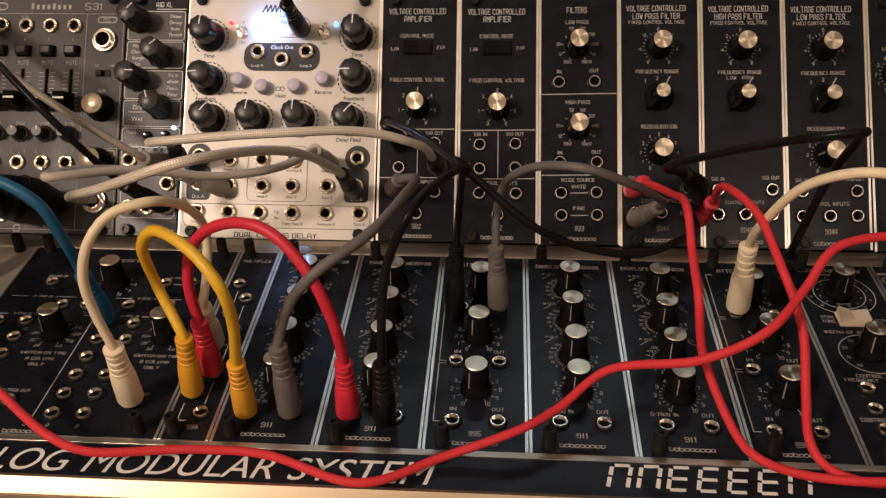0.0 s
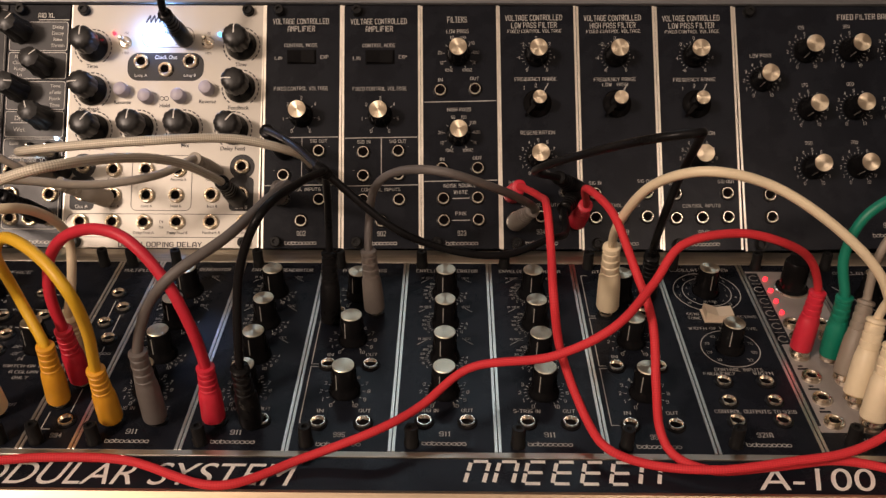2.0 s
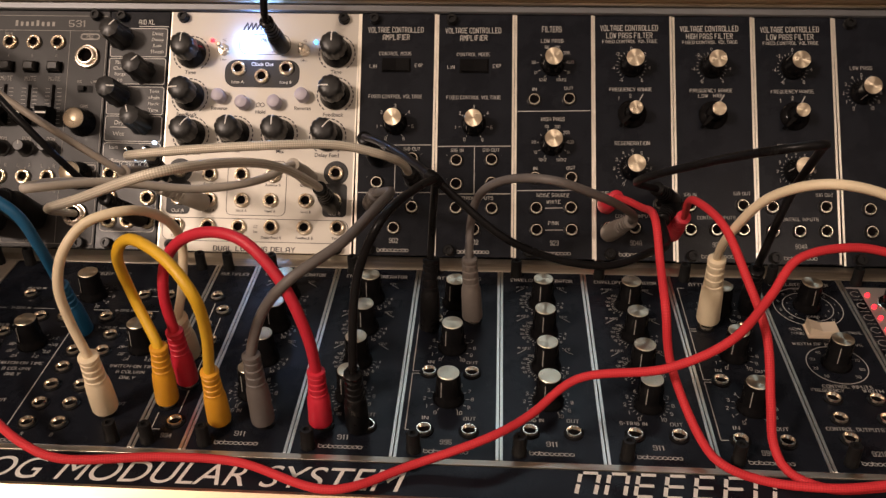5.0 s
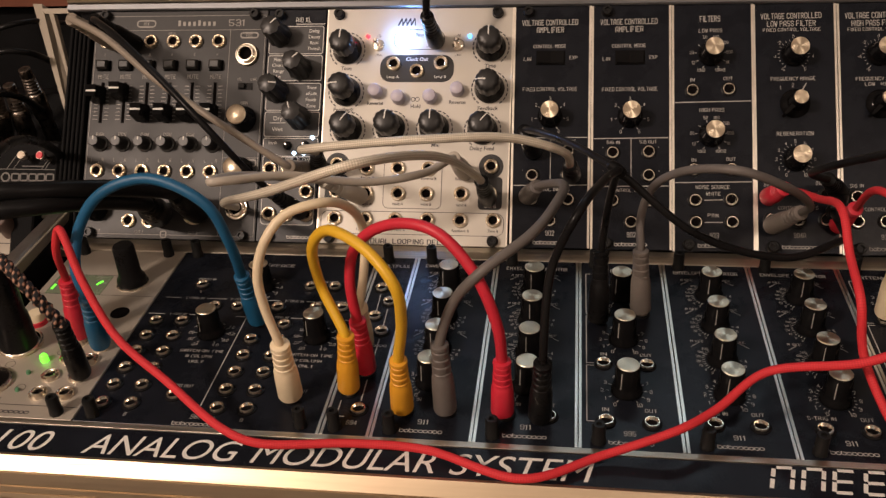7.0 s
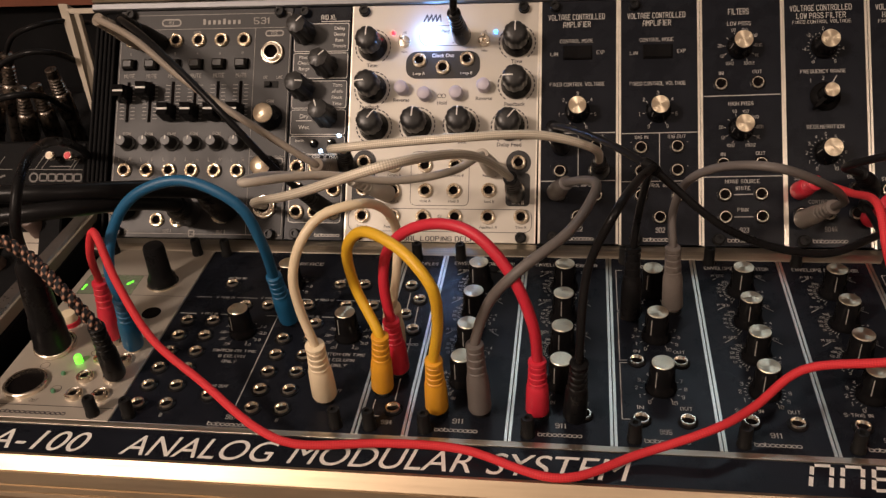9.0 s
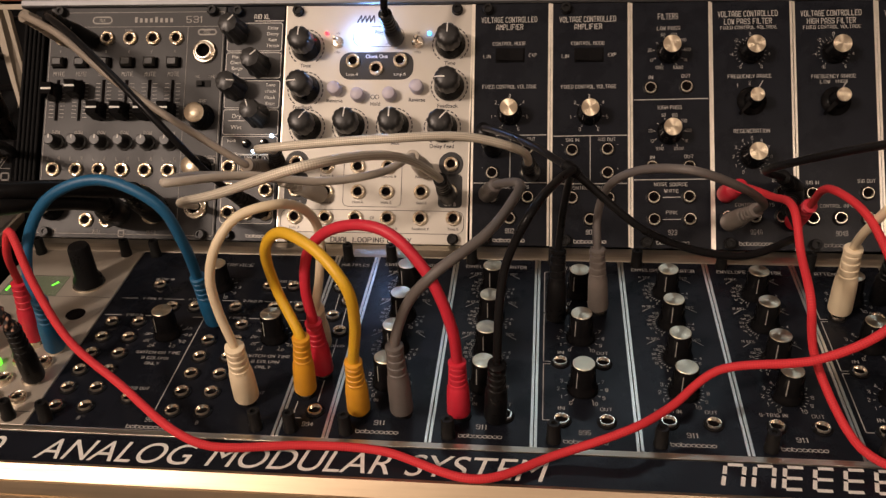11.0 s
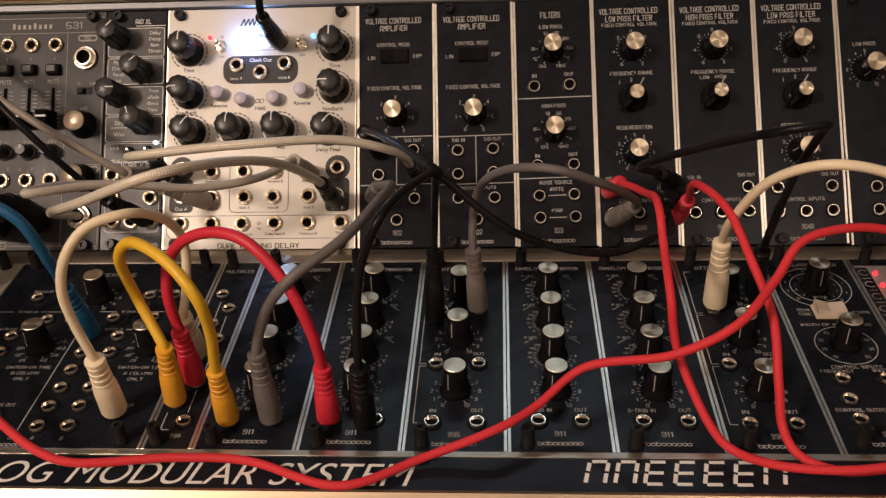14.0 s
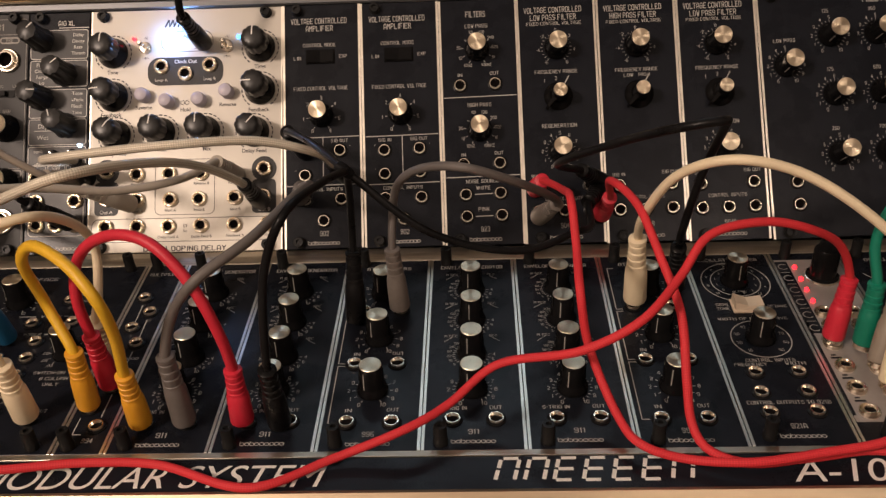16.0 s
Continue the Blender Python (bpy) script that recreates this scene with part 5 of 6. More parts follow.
CABLES = {
    "yellow": [(-162.3, -121.1, 1.1), (-159.8, -124.2, 30.9), (-169.7, -115.2, 48.3), (-167.2, -124.7, 73.5), (-159.5, -129.3, 82.1), (-144.1, -139.4, 80.9), (-133.2, -147.4, 71.8), (-132.7, -143.2, 53.6), (-136.9, -136.2, 29.6), (-138.2, -131.4, 1.0)],
    "white_l": [(-185.4, -126.8, 1.0), (-183.8, -132.5, 31.9), (-186.9, -132.9, 49.1), (-187.0, -133.7, 64.9), (-182.4, -132.1, 78.8), (-175.6, -126.3, 86.3), (-163.3, -120.7, 88.4), (-157.4, -107.1, 79.2), (-156.2, -92.4, 59.5), (-157.1, -97.1, 41.6), (-159.2, -102.8, 29.0), (-163.3, -89.0, -0.0)],
    "red_s": [(-157.6, -108.6, 1.0), (-157.7, -112.2, 29.5), (-158.9, -112.2, 46.9), (-157.2, -109.0, 59.7), (-148.8, -111.1, 70.8), (-133.5, -117.1, 78.4), (-120.7, -123.0, 77.9), (-107.6, -129.8, 65.9), (-99.6, -133.6, 46.3), (-98.2, -131.0, 27.0), (-98.4, -131.1, 1.0)],
    "gray_l": [(-120.9, -131.4, 1.0), (-121.4, -132.9, 35.3), (-115.3, -131.1, 54.0), (-104.4, -131.3, 67.9), (-87.7, -116.0, 74.4), (-78.0, -84.8, 72.8), (-78.1, -45.9, 58.0), (-90.1, -10.3, 37.3), (-96.1, 13.3, 18.8)],
    "gray_m": [(-41.5, -59.9, 1.0), (-43.2, -58.5, 32.2), (-43.3, -47.1, 41.7), (-39.7, -52.2, 60.0), (-29.5, -64.4, 74.1), (-11.2, -80.6, 83.0), (9.6, -72.8, 71.8), (26.8, -46.1, 49.3), (31.3, -18.4, 30.1), (24.8, 5.5, 8.6)],
    "red_g1": [(23.5, 14.4, 20.0), (25.4, -6.0, 35.9), (32.2, -35.5, 47.1), (31.7, -72.6, 61.7), (32.5, -87.9, 51.6), (31.8, -111.6, 46.1), (35.3, -117.6, 25.0), (45.2, -139.2, 7.1), (50.4, -149.8, 5.8), (63.7, -154.4, 2.9), (87.9, -159.6, 5.3), (113.6, -156.9, 6.8), (138.6, -152.9, 8.9), (155.9, -145.1, 14.1), (160.3, -140.0, 25.5), (161.4, -125.6, 40.8), (172.8, -108.8, 51.6), (208.8, -74.6, 48.7), (227.3, -63.3, 32.0), (234.1, -68.7, 0.0)],
    "red_g2": [(56.4, 6.0, 9.2), (57.3, -11.4, 29.0), (50.2, -56.1, 62.1), (56.9, -78.6, 63.8), (62.7, -101.2, 53.8), (68.6, -117.8, 39.5), (69.3, -134.2, 21.2), (70.9, -142.0, 7.8), (74.6, -150.1, 3.4), (86.6, -156.4, 1.9), (111.5, -154.9, 2.5), (134.7, -152.0, 2.7), (153.7, -156.0, 2.0), (164.6, -162.6, 2.0), (176.8, -171.5, 2.0)],
    "red_long": [(-294.6, -92.8, -0.0), (-291.5, -94.1, 32.0), (-284.3, -104.6, 54.3), (-278.3, -106.9, 66.3), (-267.6, -118.1, 49.1), (-252.0, -130.3, 30.6), (-229.3, -141.1, 18.2), (-202.7, -157.9, 11.3), (-188.7, -161.4, 8.0), (-152.9, -154.9, 4.0), (-125.6, -154.3, 2.2), (-88.6, -165.8, 1.9), (-60.9, -153.2, 2.7), (-31.8, -144.8, 10.4), (-18.1, -134.8, 12.0), (-0.5, -123.3, 20.5), (31.2, -132.9, 35.2), (51.5, -131.6, 47.3), (67.7, -114.9, 54.8), (78.9, -103.8, 64.5), (102.3, -97.6, 66.2), (121.8, -95.4, 60.1), (135.5, -88.5, 48.2), (143.9, -83.7, 29.8), (141.3, -87.0, 2.0)],
    "blue": [(-214.5, -77.0, 1.0), (-214.9, -84.8, 30.9), (-213.2, -94.3, 54.1), (-218.7, -96.8, 73.4), (-241.7, -93.7, 82.9), (-262.7, -95.9, 76.9), (-275.6, -98.4, 60.9), (-277.9, -105.4, 44.6), (-276.1, -106.2, 32.0), (-282.1, -98.0, 0.0)],
    "white_r": [(64.0, -56.5, 1.0), (61.5, -62.6, 37.8), (59.9, -78.8, 59.2), (67.6, -95.2, 85.6), (82.5, -108.0, 97.8), (104.4, -110.9, 94.0), (129.4, -117.6, 79.6), (147.5, -121.4, 61.4), (158.8, -121.8, 32.1), (155.3, -130.0, 2.0)],
    "white_r2": [(153.9, -116.5, 2), (159.1, -105.4, 32), (161.4, -107.8, 47.1), (173.4, -102.9, 64), (197.8, -85.1, 67), (231.6, -68, 49), (238.6, -75.9, 29), (251.4, -68.7, 0)],
    "green": [(152.6, -90.9, 2), (152.7, -89, 31), (150.3, -84.3, 47), (154.8, -82.2, 64), (167.7, -79.8, 74), (181.1, -76.1, 77), (213.9, -63.5, 69), (254.6, -33.4, 31), (272.6, -14.1, 0)],
    "gray_r": [(153.5, -104.3, 2), (160.4, -91.8, 30.8), (162.6, -86.4, 47), (168.9, -81.3, 57), (182.6, -77.5, 69), (213.9, -56.7, 64), (237.2, -49.5, 29), (253.4, -33.7, 0)],
    "trunk": [(-93.4, 29.7, 36.1), (-97.0, 8.7, 57.9), (-92.6, -4.6, 64.0), (-74.7, -42.8, 75.9), (-55.9, -80.8, 82.7)],
    "legA": [(-83.9, -131.6, -0.1), (-82.6, -139.9, 33.9), (-80.0, -132.3, 70.6), (-71.2, -129.5, 91.7), (-61.9, -100.5, 88.7), (-55.8, -81.1, 83.1)],
    "legB": [(-60.6, -68.2, -0.0), (-60.1, -59.7, 32.2), (-58.7, -62.9, 53.2), (-57.1, -71.4, 71.7), (-56.1, -80.8, 83.6)],
    "legC": [(-56.7, -80.4, 82.8), (-24.5, -87.5, 58.3), (11.4, -81.3, 45.0), (34.3, -65.8, 43.3), (44.1, -44.1, 33.4), (46.8, -14.5, 28.5), (57.4, 15.2, 21.0)],
    "blk4": [(57.6, 16.1, 22.1), (43.9, -6.9, 41.3), (30.1, -29.3, 56.5), (47.6, -65.3, 83.6), (64.2, -97.8, 105.3), (78.6, -101.8, 109.6), (83.8, -88.5, 101.7), (82.1, -73.5, 74.7), (78.9, -67.4, 46.2), (80.3, -58.2, 30.0), (84.0, -45.5, -0.0)],
    "silver1": [(-206.8, 21.2, 28.2), (-200.9, 1.1, 48.9), (-190.3, -45.4, 73.2), (-135.6, -50.3, 80.7), (-100.2, -36.9, 75.3), (-78.1, -24.9, 63.2), (-74.5, -1.8, 44.9), (-73.2, 20.9, 27.2)],
    "silver2": [(-116.1, 12.4, 17.1), (-116.8, -10.3, 39.8), (-125.8, -38.2, 64.1), (-135.9, -74.3, 84.9), (-155.0, -105.7, 96.1), (-193.5, -93.0, 77.4), (-231.1, -50.7, 48.3), (-250.1, 5.0, 14.0)],
    "gray_n": [(-128.4, 20.9, 28.1), (-131.4, 0, 46.9), (-143.2, -21.1, 49.2), (-167.3, -36.5, 52.3), (-198.1, -55.7, 65.2), (-224.2, -75.7, 72.1), (-223.1, -56.2, 64.7), (-212.2, -29.4, 50.8), (-196.4, -7.4, 37.0), (-182.5, 12.3, 17.3)],
    "cream": [(-327, 64.4, 83.3), (-334.7, 38, 106.4), (-312, 25.1, 101.4), (-278.2, 6.5, 84.1), (-242.5, -5.9, 65.2), (-214.2, -4.9, 43.8), (-213.2, 21, 28.3)],
    "blk5": [(-314.2, 63.9, 82.7), (-321.8, 37.8, 106.2), (-299.6, 13.6, 106.1), (-269.9, -9.6, 92.8), (-244, -23.5, 72), (-229.8, -19.5, 48), (-221.8, -14.9, 34.4), (-215.3, 6.7, 10.1)],
    "copper": [(-281.3, -118.6, 0), (-277.7, -125.8, 32), (-288, -124.3, 49), (-302.1, -118.3, 61), (-311.5, -118.5, 69), (-330.8, -116.4, 74)],
    "fat1": [(-272.7, 6.6, 10), (-271.3, -17.2, 34.7), (-284.5, -46.5, 52.4), (-314.7, -69.9, 63.1), (-338.7, -74.9, 64.9), (-371.9, -75.9, 63.6)],
    "fat2": [(-295.2, 5.3, 8.4), (-286, -21.2, 29.6), (-292.6, -50.4, 47.5), (-314.1, -74.6, 57.2), (-337.8, -81.2, 56.9), (-370.8, -83, 54.6)],
    "din": [(-319.7, -101.2, 0), (-313.9, -105.6, 51), (-308.6, -110.9, 71), (-307.7, -103.4, 83.7), (-310.4, -89.7, 88.1), (-316.3, -71.3, 85.7), (-326.2, -45.4, 76.5), (-339.7, -12.8, 59.6), (-350.9, 15.7, 40.9), (-356.9, 26.8, 32.4)],
    "ping": [(-146.5, 64.3, 83.2), (-146.5, 38.5, 105.5), (-145.7, 33.8, 113.9), (-143.9, 36.8, 129), (-146.3, 59.7, 146.9)],
}


def strands(path, r, twisted):
    """The cord itself, or two strands wound round its line once in every twisted millimetres."""
    if not twisted:
        return [("cord", path, r)]
    out = []
    for half in (0.0, math.pi):
        line, run, side = [], 0.0, Vector((0, 0, 1)).cross(path[1] - path[0])
        for i, q in enumerate(path):
            d = (path[min(i + 1, len(path) - 1)] - path[max(i - 1, 0)]).normalized()
            side = (side - d * side.dot(d)).normalized()
            run += (q - path[i - 1]).length if i else 0.0
            a = math.tau * run / twisted + half
            line.append(q + (side * math.cos(a) + d.cross(side) * math.sin(a)) * r * 0.55)
        out.append(("strand", line, r * 0.62))
    return out


def shoulder(plug, mat):
    """The nickel ring between a plug's body and the socket."""
    r = 4.55 if mat is CREAM else 4.15
    part("shoulder", Shape().lathe([(r - 0.6, -1.6), (r, -1.3), (r, 0.7), (r - 0.3, 1.0)], 24, top=False), CHROME, plug, "nickel shoulder of the plug")


def cable(key, label, cord, r, plug=None, other=None, ends=(True, True), style="slim", name="patch_cable", twisted=0.0, ring=None):
    pts = CABLES[key]
    ob = thing(name, BASE, label, "patch cable", "patch cables in the rack")
    path = list(pts)
    if ends[0]:
        m = part("plug", plug_mesh(plug or cord, (Vector(pts[1]) - Vector(pts[0])).length, style), None, ob)
        m.matrix_local = aim(pts[0], pts[1])
        if ring == 0:
            shoulder(m, plug or cord)
        if style == "din":
            part("plug_ring", Shape().lathe([(8.5, 0.2), (8.7, 0.8), (8.6, 2.0), (8.2, 2.4)], 32, top=False), CHROME, m, "nickel ring of the plug")
        path[0] = Vector(pts[1]) + (Vector(pts[0]) - Vector(pts[1])).normalized() * 6
    if ends[1]:
        m = part("plug", plug_mesh(other or plug or cord, (Vector(pts[-2]) - Vector(pts[-1])).length, style), None, ob)
        m.matrix_local = aim(pts[-1], pts[-2])
        if ring == -1:
            shoulder(m, other or plug or cord)
        path[-1] = Vector(pts[-2]) + (Vector(pts[-1]) - Vector(pts[-2])).normalized() * 6
    for name_of, line, thick in strands(smooth_path(path, 1.2 if twisted else 3.0), r, twisted):
        c = new(name_of, tube(line, thick))
        c.data.materials.append(cord)
        c.parent = ob
    return ob


def splitter():
    """One black cord that parts at a small moulded hub into three legs."""
    ob = thing("splitter_cable", BASE, "black splitter cable with three legs joined at a small hub", "patch cable", "patch cables in the rack")
    for key, end in (("trunk", 0), ("legA", 0), ("legB", 0), ("legC", -1)):
        pts = CABLES[key]
        base, neck = (pts[0], pts[1]) if end == 0 else (pts[-1], pts[-2])
        plug = part("plug", plug_mesh(RUBBER, (Vector(neck) - Vector(base)).length, "slim"), None, ob)
        plug.matrix_local = aim(base, neck)
        path = list(pts)
        path[end] = Vector(neck) + (Vector(base) - Vector(neck)).normalized() * 6
        c = new("cord", tube(smooth_path(path), 1.6))
        c.data.materials.append(RUBBER)
        c.parent = ob
    hub = part("hub", Shape().lathe([(0.6, -4.4), (1.9, -3.8), (2.4, -2.0), (2.55, 0.0), (2.4, 2.0), (1.9, 3.8), (0.6, 4.4)], 18), RUBBER, ob, "small black moulded hub")
    hub.matrix_local = aim(CABLES["legC"][0], CABLES["legC"][1])


cable("yellow", "short yellow patch cable with orange plugs arching over the panel", YELLOW, 2.1, ORANGE)
cable("white_l", "short white rubber patch cable arching over the panel", CREAM, 1.85)
cable("red_s", "short red rubber patch cable arching over the panel", RED_RUBBER, 2.15)
cable("gray_l", "grey rubber patch cable rising to the upper row", GRAYCORD, 2.0)
cable("gray_m", "dark grey patch cable joining both rows", GRAYCORD, 1.8, material("dark_warm_grey_rubber", (0.20, 0.175, 0.155), 0.5, spread=0.1))
cable("red_g1", "long red woven patch cable looping along the front strip", RED_BRAID, 1.7, RED_RUBBER)
cable("red_g2", "red woven patch cable hanging down to the front strip", RED_BRAID, 1.7, RED_RUBBER, ends=(True, False))
cable("red_long", "long red woven patch cable lying across the front", RED_BRAID, 1.7, RED_RUBBER, ring=-1)
cable("blue", "blue rubber patch cable arching over the panel", BLUE, 2.3)
cable("white_r", "white rubber patch cable in a wide arch", CREAM, 1.85, ring=-1)
cable("white_r2", "white rubber patch cable leaving the utility module", CREAM, 1.8, ring=0)
cable("green", "green rubber patch cable leaving the utility module", GREEN, 2.1, ring=0)
cable("gray_r", "warm grey patch cable leaving the utility module", BEIGEGREY, 1.75, ring=0)
splitter()
for key in ("blk4", "blk5"):
    cable(key, "thin black rubber patch cable hanging before the panels", RUBBER, 1.7)
cable("silver1", "silver woven patch cable across the delay module", SILVER_BRAID, 2.0, RUBBER)
cable("silver2", "silver woven patch cable in a long bow", SILVER_BRAID, 2.0, RUBBER, ends=(True, False))
cable("gray_n", "warm grey patch cable looping before the delay module", PALEGREY, 2.0)
cable("cream", "pale grey patch cable running down across the mixer", BEIGEGREY, 1.9)
cable("copper", "black and copper woven patch cable with black plug", COPPER_BRAID, 2.5, RUBBER, ends=(True, False), twisted=7.6)
cable("fat1", "thick black audio cable plugged into the mixer", RUBBER, 4.2, ends=(True, False), style="fat", name="audio_cable")
cable("fat2", "thick black audio cable plugged into the mixer", RUBBER, 4.2, ends=(True, False), style="fat", name="audio_cable")
cable("din", "black MIDI cable with a large round plug", RUBBER, 2.2, ends=(True, False), style="din", name="midi_cable")
cable("ping", "thin black patch cable hanging from above into the delay module", RUBBER, 1.9, ends=(True, False))


# ---- beside the case ----
def neighbour():
    """The dark desktop device left of the case, with its knobs and plugs."""
    m = BASE @ Matrix.Translation((-0.395, 0.075, -0.121)) @ pose(0, 0, 0, 0, 0, 0)
    ob = thing("desktop_mixer", m, "black desktop mixer with plugs and small knobs beside the case", "audio mixer")
    part("body", extrude([(-150, 0), (60, 0), (60, 150), (30, 158), (-60, 92), (-150, 62)], -190, 22), TOLEX, ob, "black sloping metal body")
    face = pose(0, 0.030, 0.158, 36.2) @ Matrix.Translation((0, 0, 0.0006))
    fields = Shape().box(-34, -86, -0.4, 18, -73, 0.3, 0.2).box(-22, -110, -0.4, 2, -96, 0.3, 0.2).box(-66, -104, -0.4, -36, -86, 0.3, 0.2)
    p = part("pale_field", fields, TAN_PANEL, ob, "dull beige panel fields", smooth=False)
    p.matrix_local = face
    lines = Shape().line(-30, -80, -12, -80, 0.5, 0.35).line(2, -79, 14, -79, 0.5, 0.35).line(-18, -103, -2, -103, 0.5, 0.35)
    part("printed_legend", lines, DARKPRINT, ob, "dark printed marks", smooth=False).matrix_local = face
    for x, y, r in ((-8, -94, 6.4), (-43, -95, 6.8), (-30, -118, 6.4)):
        k = part("knob", Shape().lathe([(r, 0), (r, 1.5), (r * 0.86, 3), (r * 0.8, 14.0), (r * 0.62, 15.4), (1.0, 15.8)], 20, lobes=10, deep=0.05), DULL_PINK, ob, "dull pinkish grey knob")
        k.matrix_local = face @ Matrix.Translation((x / 1000, y / 1000, 0))
    # nickel plugs with spring strain relief
    for base, top in (((-422.8, 50.3, 42.9), (-412.6, 49.8, 74.5)), ((-425.5, 74.7, 44.7), (-418.6, 73.8, 75.9)), ((-387.3, 68.1, 44.5), (-386.6, 62.8, 70.0)),
                      ((-396.7, 61.3, 35.8), (-395.4, 57.1, 62.7)), ((-406.8, 55.7, 36.7), (-400.8, 51.3, 63.5))):
        up_way = Vector(top) - Vector(base)
        n = up_way.length
        prof = [(4.4, -46), (4.4, -8), (5.2, -7), (5.3, n * 0.34), (4.6, n * 0.38)]
        for i in range(5):
            z = n * (0.40 + 0.075 * i)
            r = 4.4 - 0.14 * i
            prof += [(r - 0.9, z), (r, z + 0.5), (r, z + 1.2), (r - 0.9, z + 1.7)]
        prof += [(3.6, n * 0.80), (3.5, n * 0.98), (2.6, n)]
        k = part("jack_plug", Shape().lathe(prof, 18), SHADED_NICKEL, ob, "nickel jack plug with spring strain relief")
        k.matrix_local = m.inverted() @ BASE @ aim(base, top)


def midi_box():
    """The flat black interface that leans against the case, with two small knobs."""
    ob = thing("midi_interface", place(UPPER, -470), "black MIDI interface box with pale marks beside the case", "MIDI interface")
    part("body", Shape().box(0, 19, -34, 113, 54, 0, 1.5), TOLEX, ob, smooth=False)
    for x in (30, 70):
        part("foot", Shape().box(x, -34, -34, x + 14, 19, -26, 1.0), TOLEX, ob, smooth=False)
    p = Shape().line(76, 37.6, 111, 37.6, 0.4, 0.2).line(86, 38, 91.5, 46, 0.4, 0.2).line(82, 38, 87.5, 46, 0.4, 0.2).line(103, 38, 107, 44, 0.4, 0.2).line(105, 38, 109, 44, 0.4, 0.2)
    p.line(91, 39.4, 104, 39.4, 0.5, 0.2).line(44, 37.6, 68, 37.6, 0.4, 0.2).line(54, 38, 59, 45, 0.4, 0.2).line(58, 38, 63, 45, 0.4, 0.2)
    p.ring(81.5, 33.0, 1.9, 1.0, 18, 0.2).line(70, 28.2, 82, 29.0, 0.5, 0.2).line(51, 33, 54, 33, 0.8, 0.2).line(56, 31.4, 64, 34.2, 1.1, 0.2)
    for i in range(5):
        p.outline(85.2 + 5.2 * i, 31.2, 89.6 + 5.2 * i, 35.0, 0.8, 0.9, 0.2)
    part("printed_legend", p, DIM_PRINT, ob, "pale printed marks", smooth=False)
    for x, mat in ((95.4, IVORY), (106.4, RED_RUBBER)):
        k = part("knob", Shape().lathe([(1.4, 0), (1.4, 5), (2.6, 6), (2.8, 8), (2.2, 9)], 16), CHROME, ob, at=(x, 44.0, 0))
        part("knob_cap", Shape().lathe([(2.4, 6.5), (2.4, 8.6), (1.8, 9.5), (0.7, 9.8)], 16), mat, k)


# nickel with the shadow over these plugs worked into its colour
SHADED_NICKEL = material("shaded_nickel", (0.24, 0.205, 0.175), 0.3, 1.0, spread=0.3, scale=300)
DULL_PINK = material("dull_pink_grey_plastic", (0.13, 0.09, 0.075), 0.5, spread=0.12, bump=0.08)
midi_box()
neighbour()
for r, pts in ((1.5, ((-418.9, 73.4, 75.3), (-408.2, 69.9, 87.0), (-393.3, 68.2, 93.0), (-384.4, 80.2, 92.0), (-384.0, 112.6, 80.2))),
               (1.7, ((-412.6, 49.8, 73.9), (-399.6, 47.8, 81.7), (-383.2, 48.3, 85.6), (-374.9, 55.5, 81.7), (-374.5, 78.8, 66.0))),
               (1.9, ((-440.4, 20.3, 56.6), (-407.1, 26.9, 64.8), (-387.1, 29.5, 68.2), (-381.7, 43.0, 61.0), (-382.5, 61.9, 44.7)))):
    ob = thing("audio_cable", BASE, "thin black audio cable between plugs of the mixer", "audio cable")
    c = new("cord", tube(smooth_path(pts), r))
    c.data.materials.append(RUBBER)
    c.parent = ob


# ---- the desk and the room ----
def slab(name, lo, hi, mat, label, category, kind="structure"):
    s = Shape().box(lo[0] * 1000, lo[1] * 1000, lo[2] * 1000, hi[0] * 1000, hi[1] * 1000, hi[2] * 1000)
    ob = new(name, s.mesh(name, mat, False))
    return tagged(ob, label, category, kind=kind)


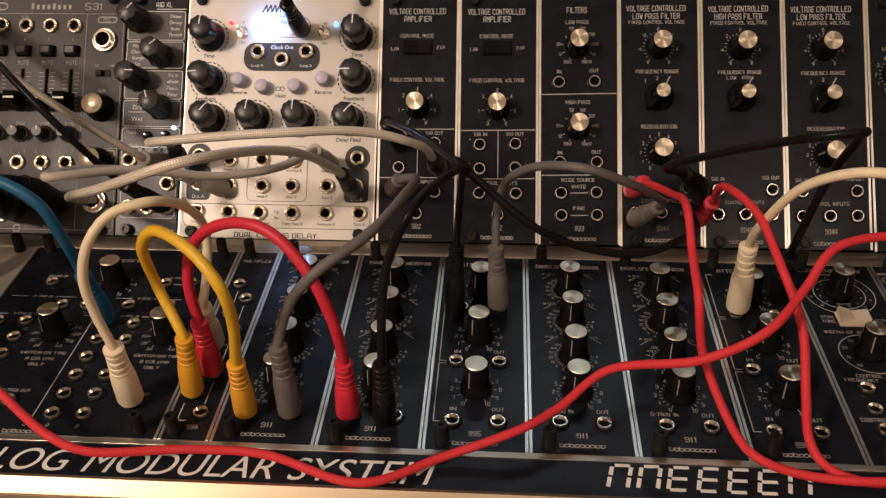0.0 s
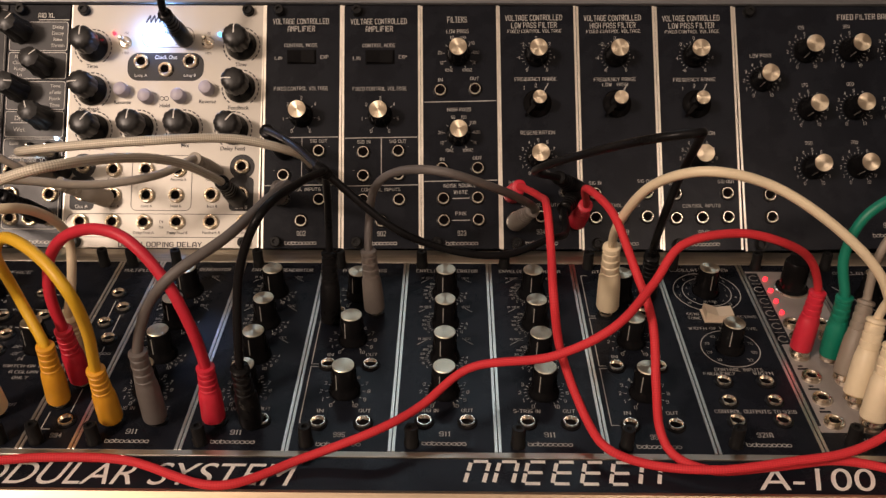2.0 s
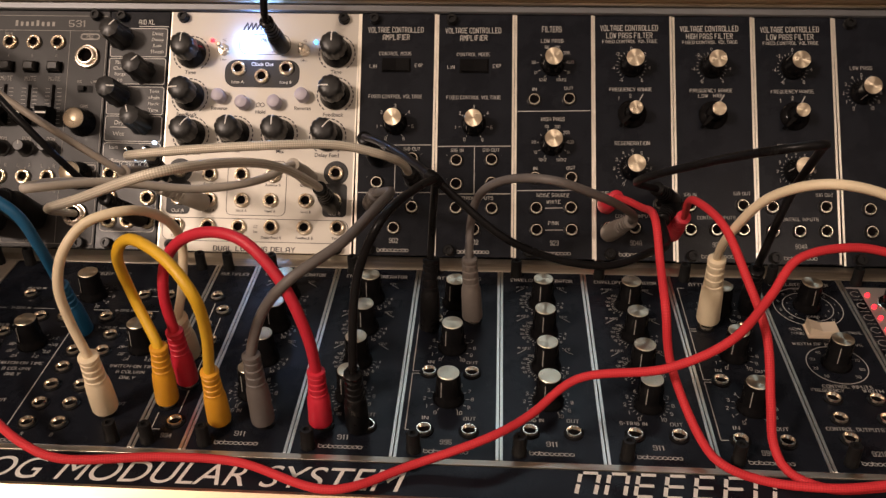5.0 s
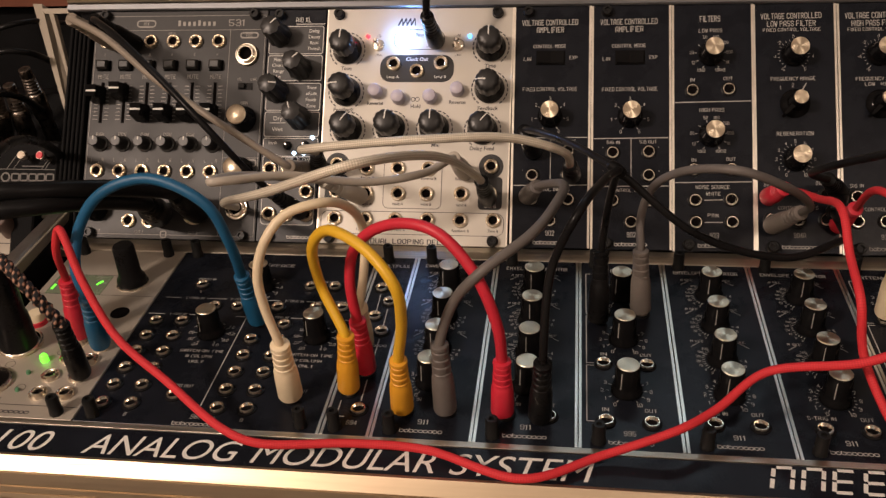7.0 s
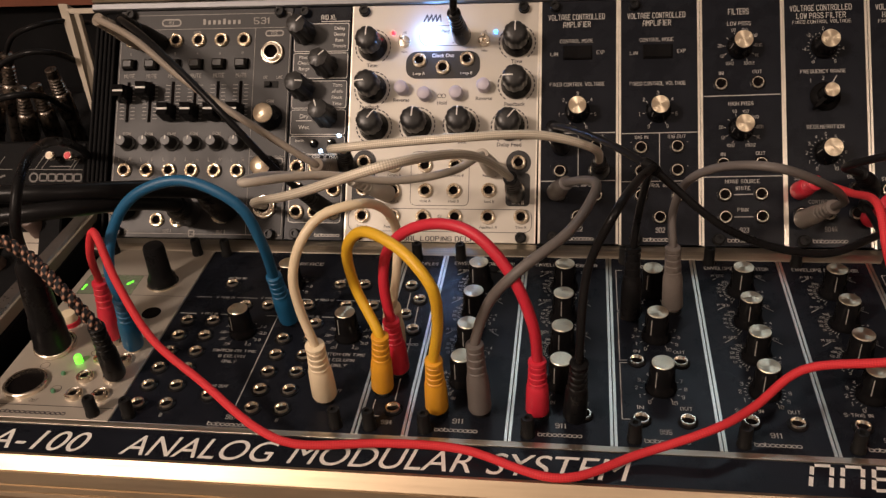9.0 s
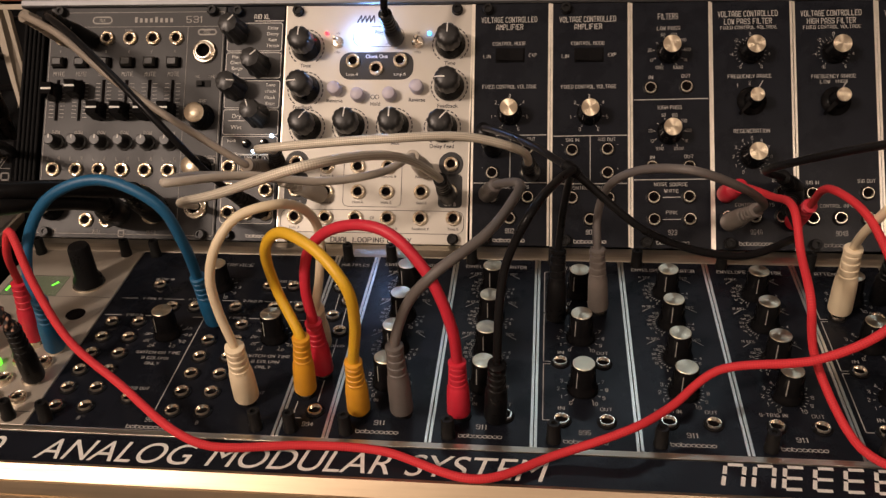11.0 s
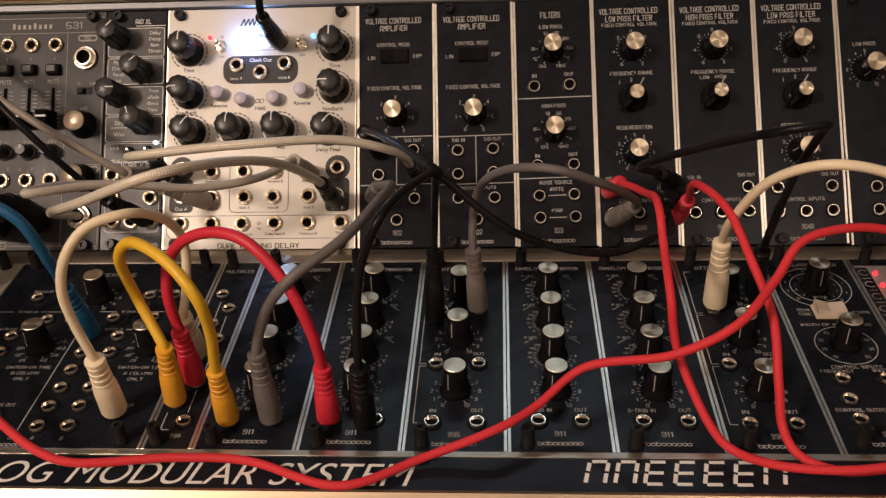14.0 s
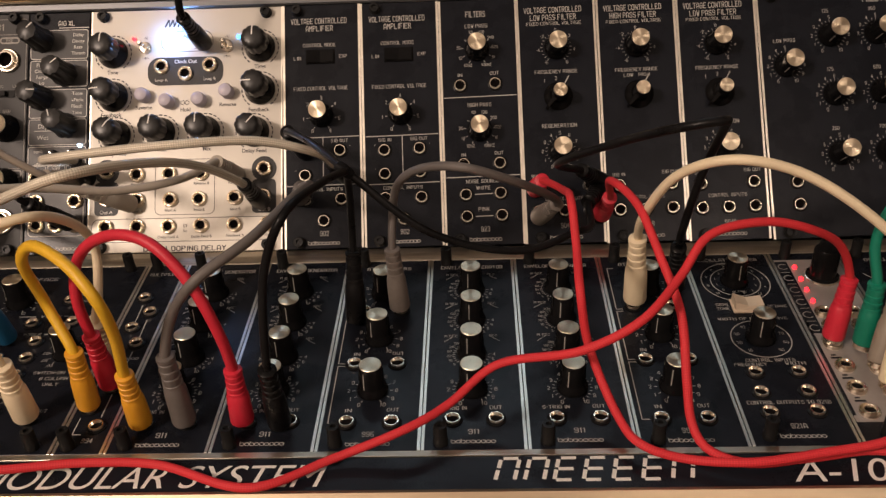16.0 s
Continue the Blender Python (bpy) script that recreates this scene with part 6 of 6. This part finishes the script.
desk = thing("desk", pose(0, 0, 0), "dark wooden desk under the synthesizer case", "desk")
part("tabletop", Shape().box(-900, -330, -32, 900, 420, 0, 2.0), WOOD, desk, smooth=False)
for x in (-860, 800):
    for y in (-300, 330):
        part("leg", Shape().box(x, y, -740, x + 60, y + 60, -32), WOOD, desk, smooth=False)
slab("floor", (-2.5, -2.5, -0.80), (2.5, 2.6, -0.74), FLOORWOOD, "brown wooden floor", "floor")
slab("wall_back", (-2.5, 2.6, -0.80), (2.5, 2.7, 1.9), PLASTER, "pale plaster wall behind the desk", "wall")
slab("wall_front", (-2.5, -2.6, -0.80), (2.5, -2.5, 1.9), PLASTER, "plain plaster wall", "wall")
slab("wall_left", (-2.6, -2.6, -0.80), (-2.5, 2.7, 1.9), PLASTER, "plain plaster wall", "wall")
slab("wall_right", (2.5, -2.6, -0.80), (2.6, 2.7, 1.9), PLASTER, "plain plaster wall", "wall")
slab("ceiling", (-2.6, -2.6, 1.9), (2.6, 2.7, 1.96), CEILING_PAINT, "white painted ceiling", "ceiling")
# unseen sockets and cords; the right one hangs over the added fill light
for x, y in ((-1.10, -1.25), (0.62, -1.45)):
    pendant = thing("unseen_pendant", pose(x, y, 1.38), "unseen lamp socket on a black cord, added over a warm light", "pendant lamp", "lamps of the room")
    part("socket", Shape().lathe([(30, 150), (34, 160), (30, 210), (8, 230)], 24), RUBBER, pendant)
    part("cord", Shape().lathe([(4, 228), (4, 520)], 10), RUBBER, pendant)
fixture = thing("ceiling_tube_light", pose(0.0, 1.62, 1.9), "long white ceiling tube light", "ceiling light")
part("housing", Shape().box(-600, -90, -45, 600, 90, 0), CEILING_PAINT, fixture, smooth=False)
rack = thing("equipment_rack", pose(0, 0, 0), "black equipment rack standing beside the case on the desk", "equipment rack")
part("cabinet", Shape().box(-900, 190, 0, -400, 400, 191, 4), TOLEX, rack, smooth=False)
part("top_board", Shape().box(-910, 180, 191.5, -396, 405, 240, 3), material("red_brown_board", (0.17, 0.06, 0.035), 0.45, spread=0.25, streak=(1, 7, 7), scale=12), rack, "red-brown wooden board", smooth=False)
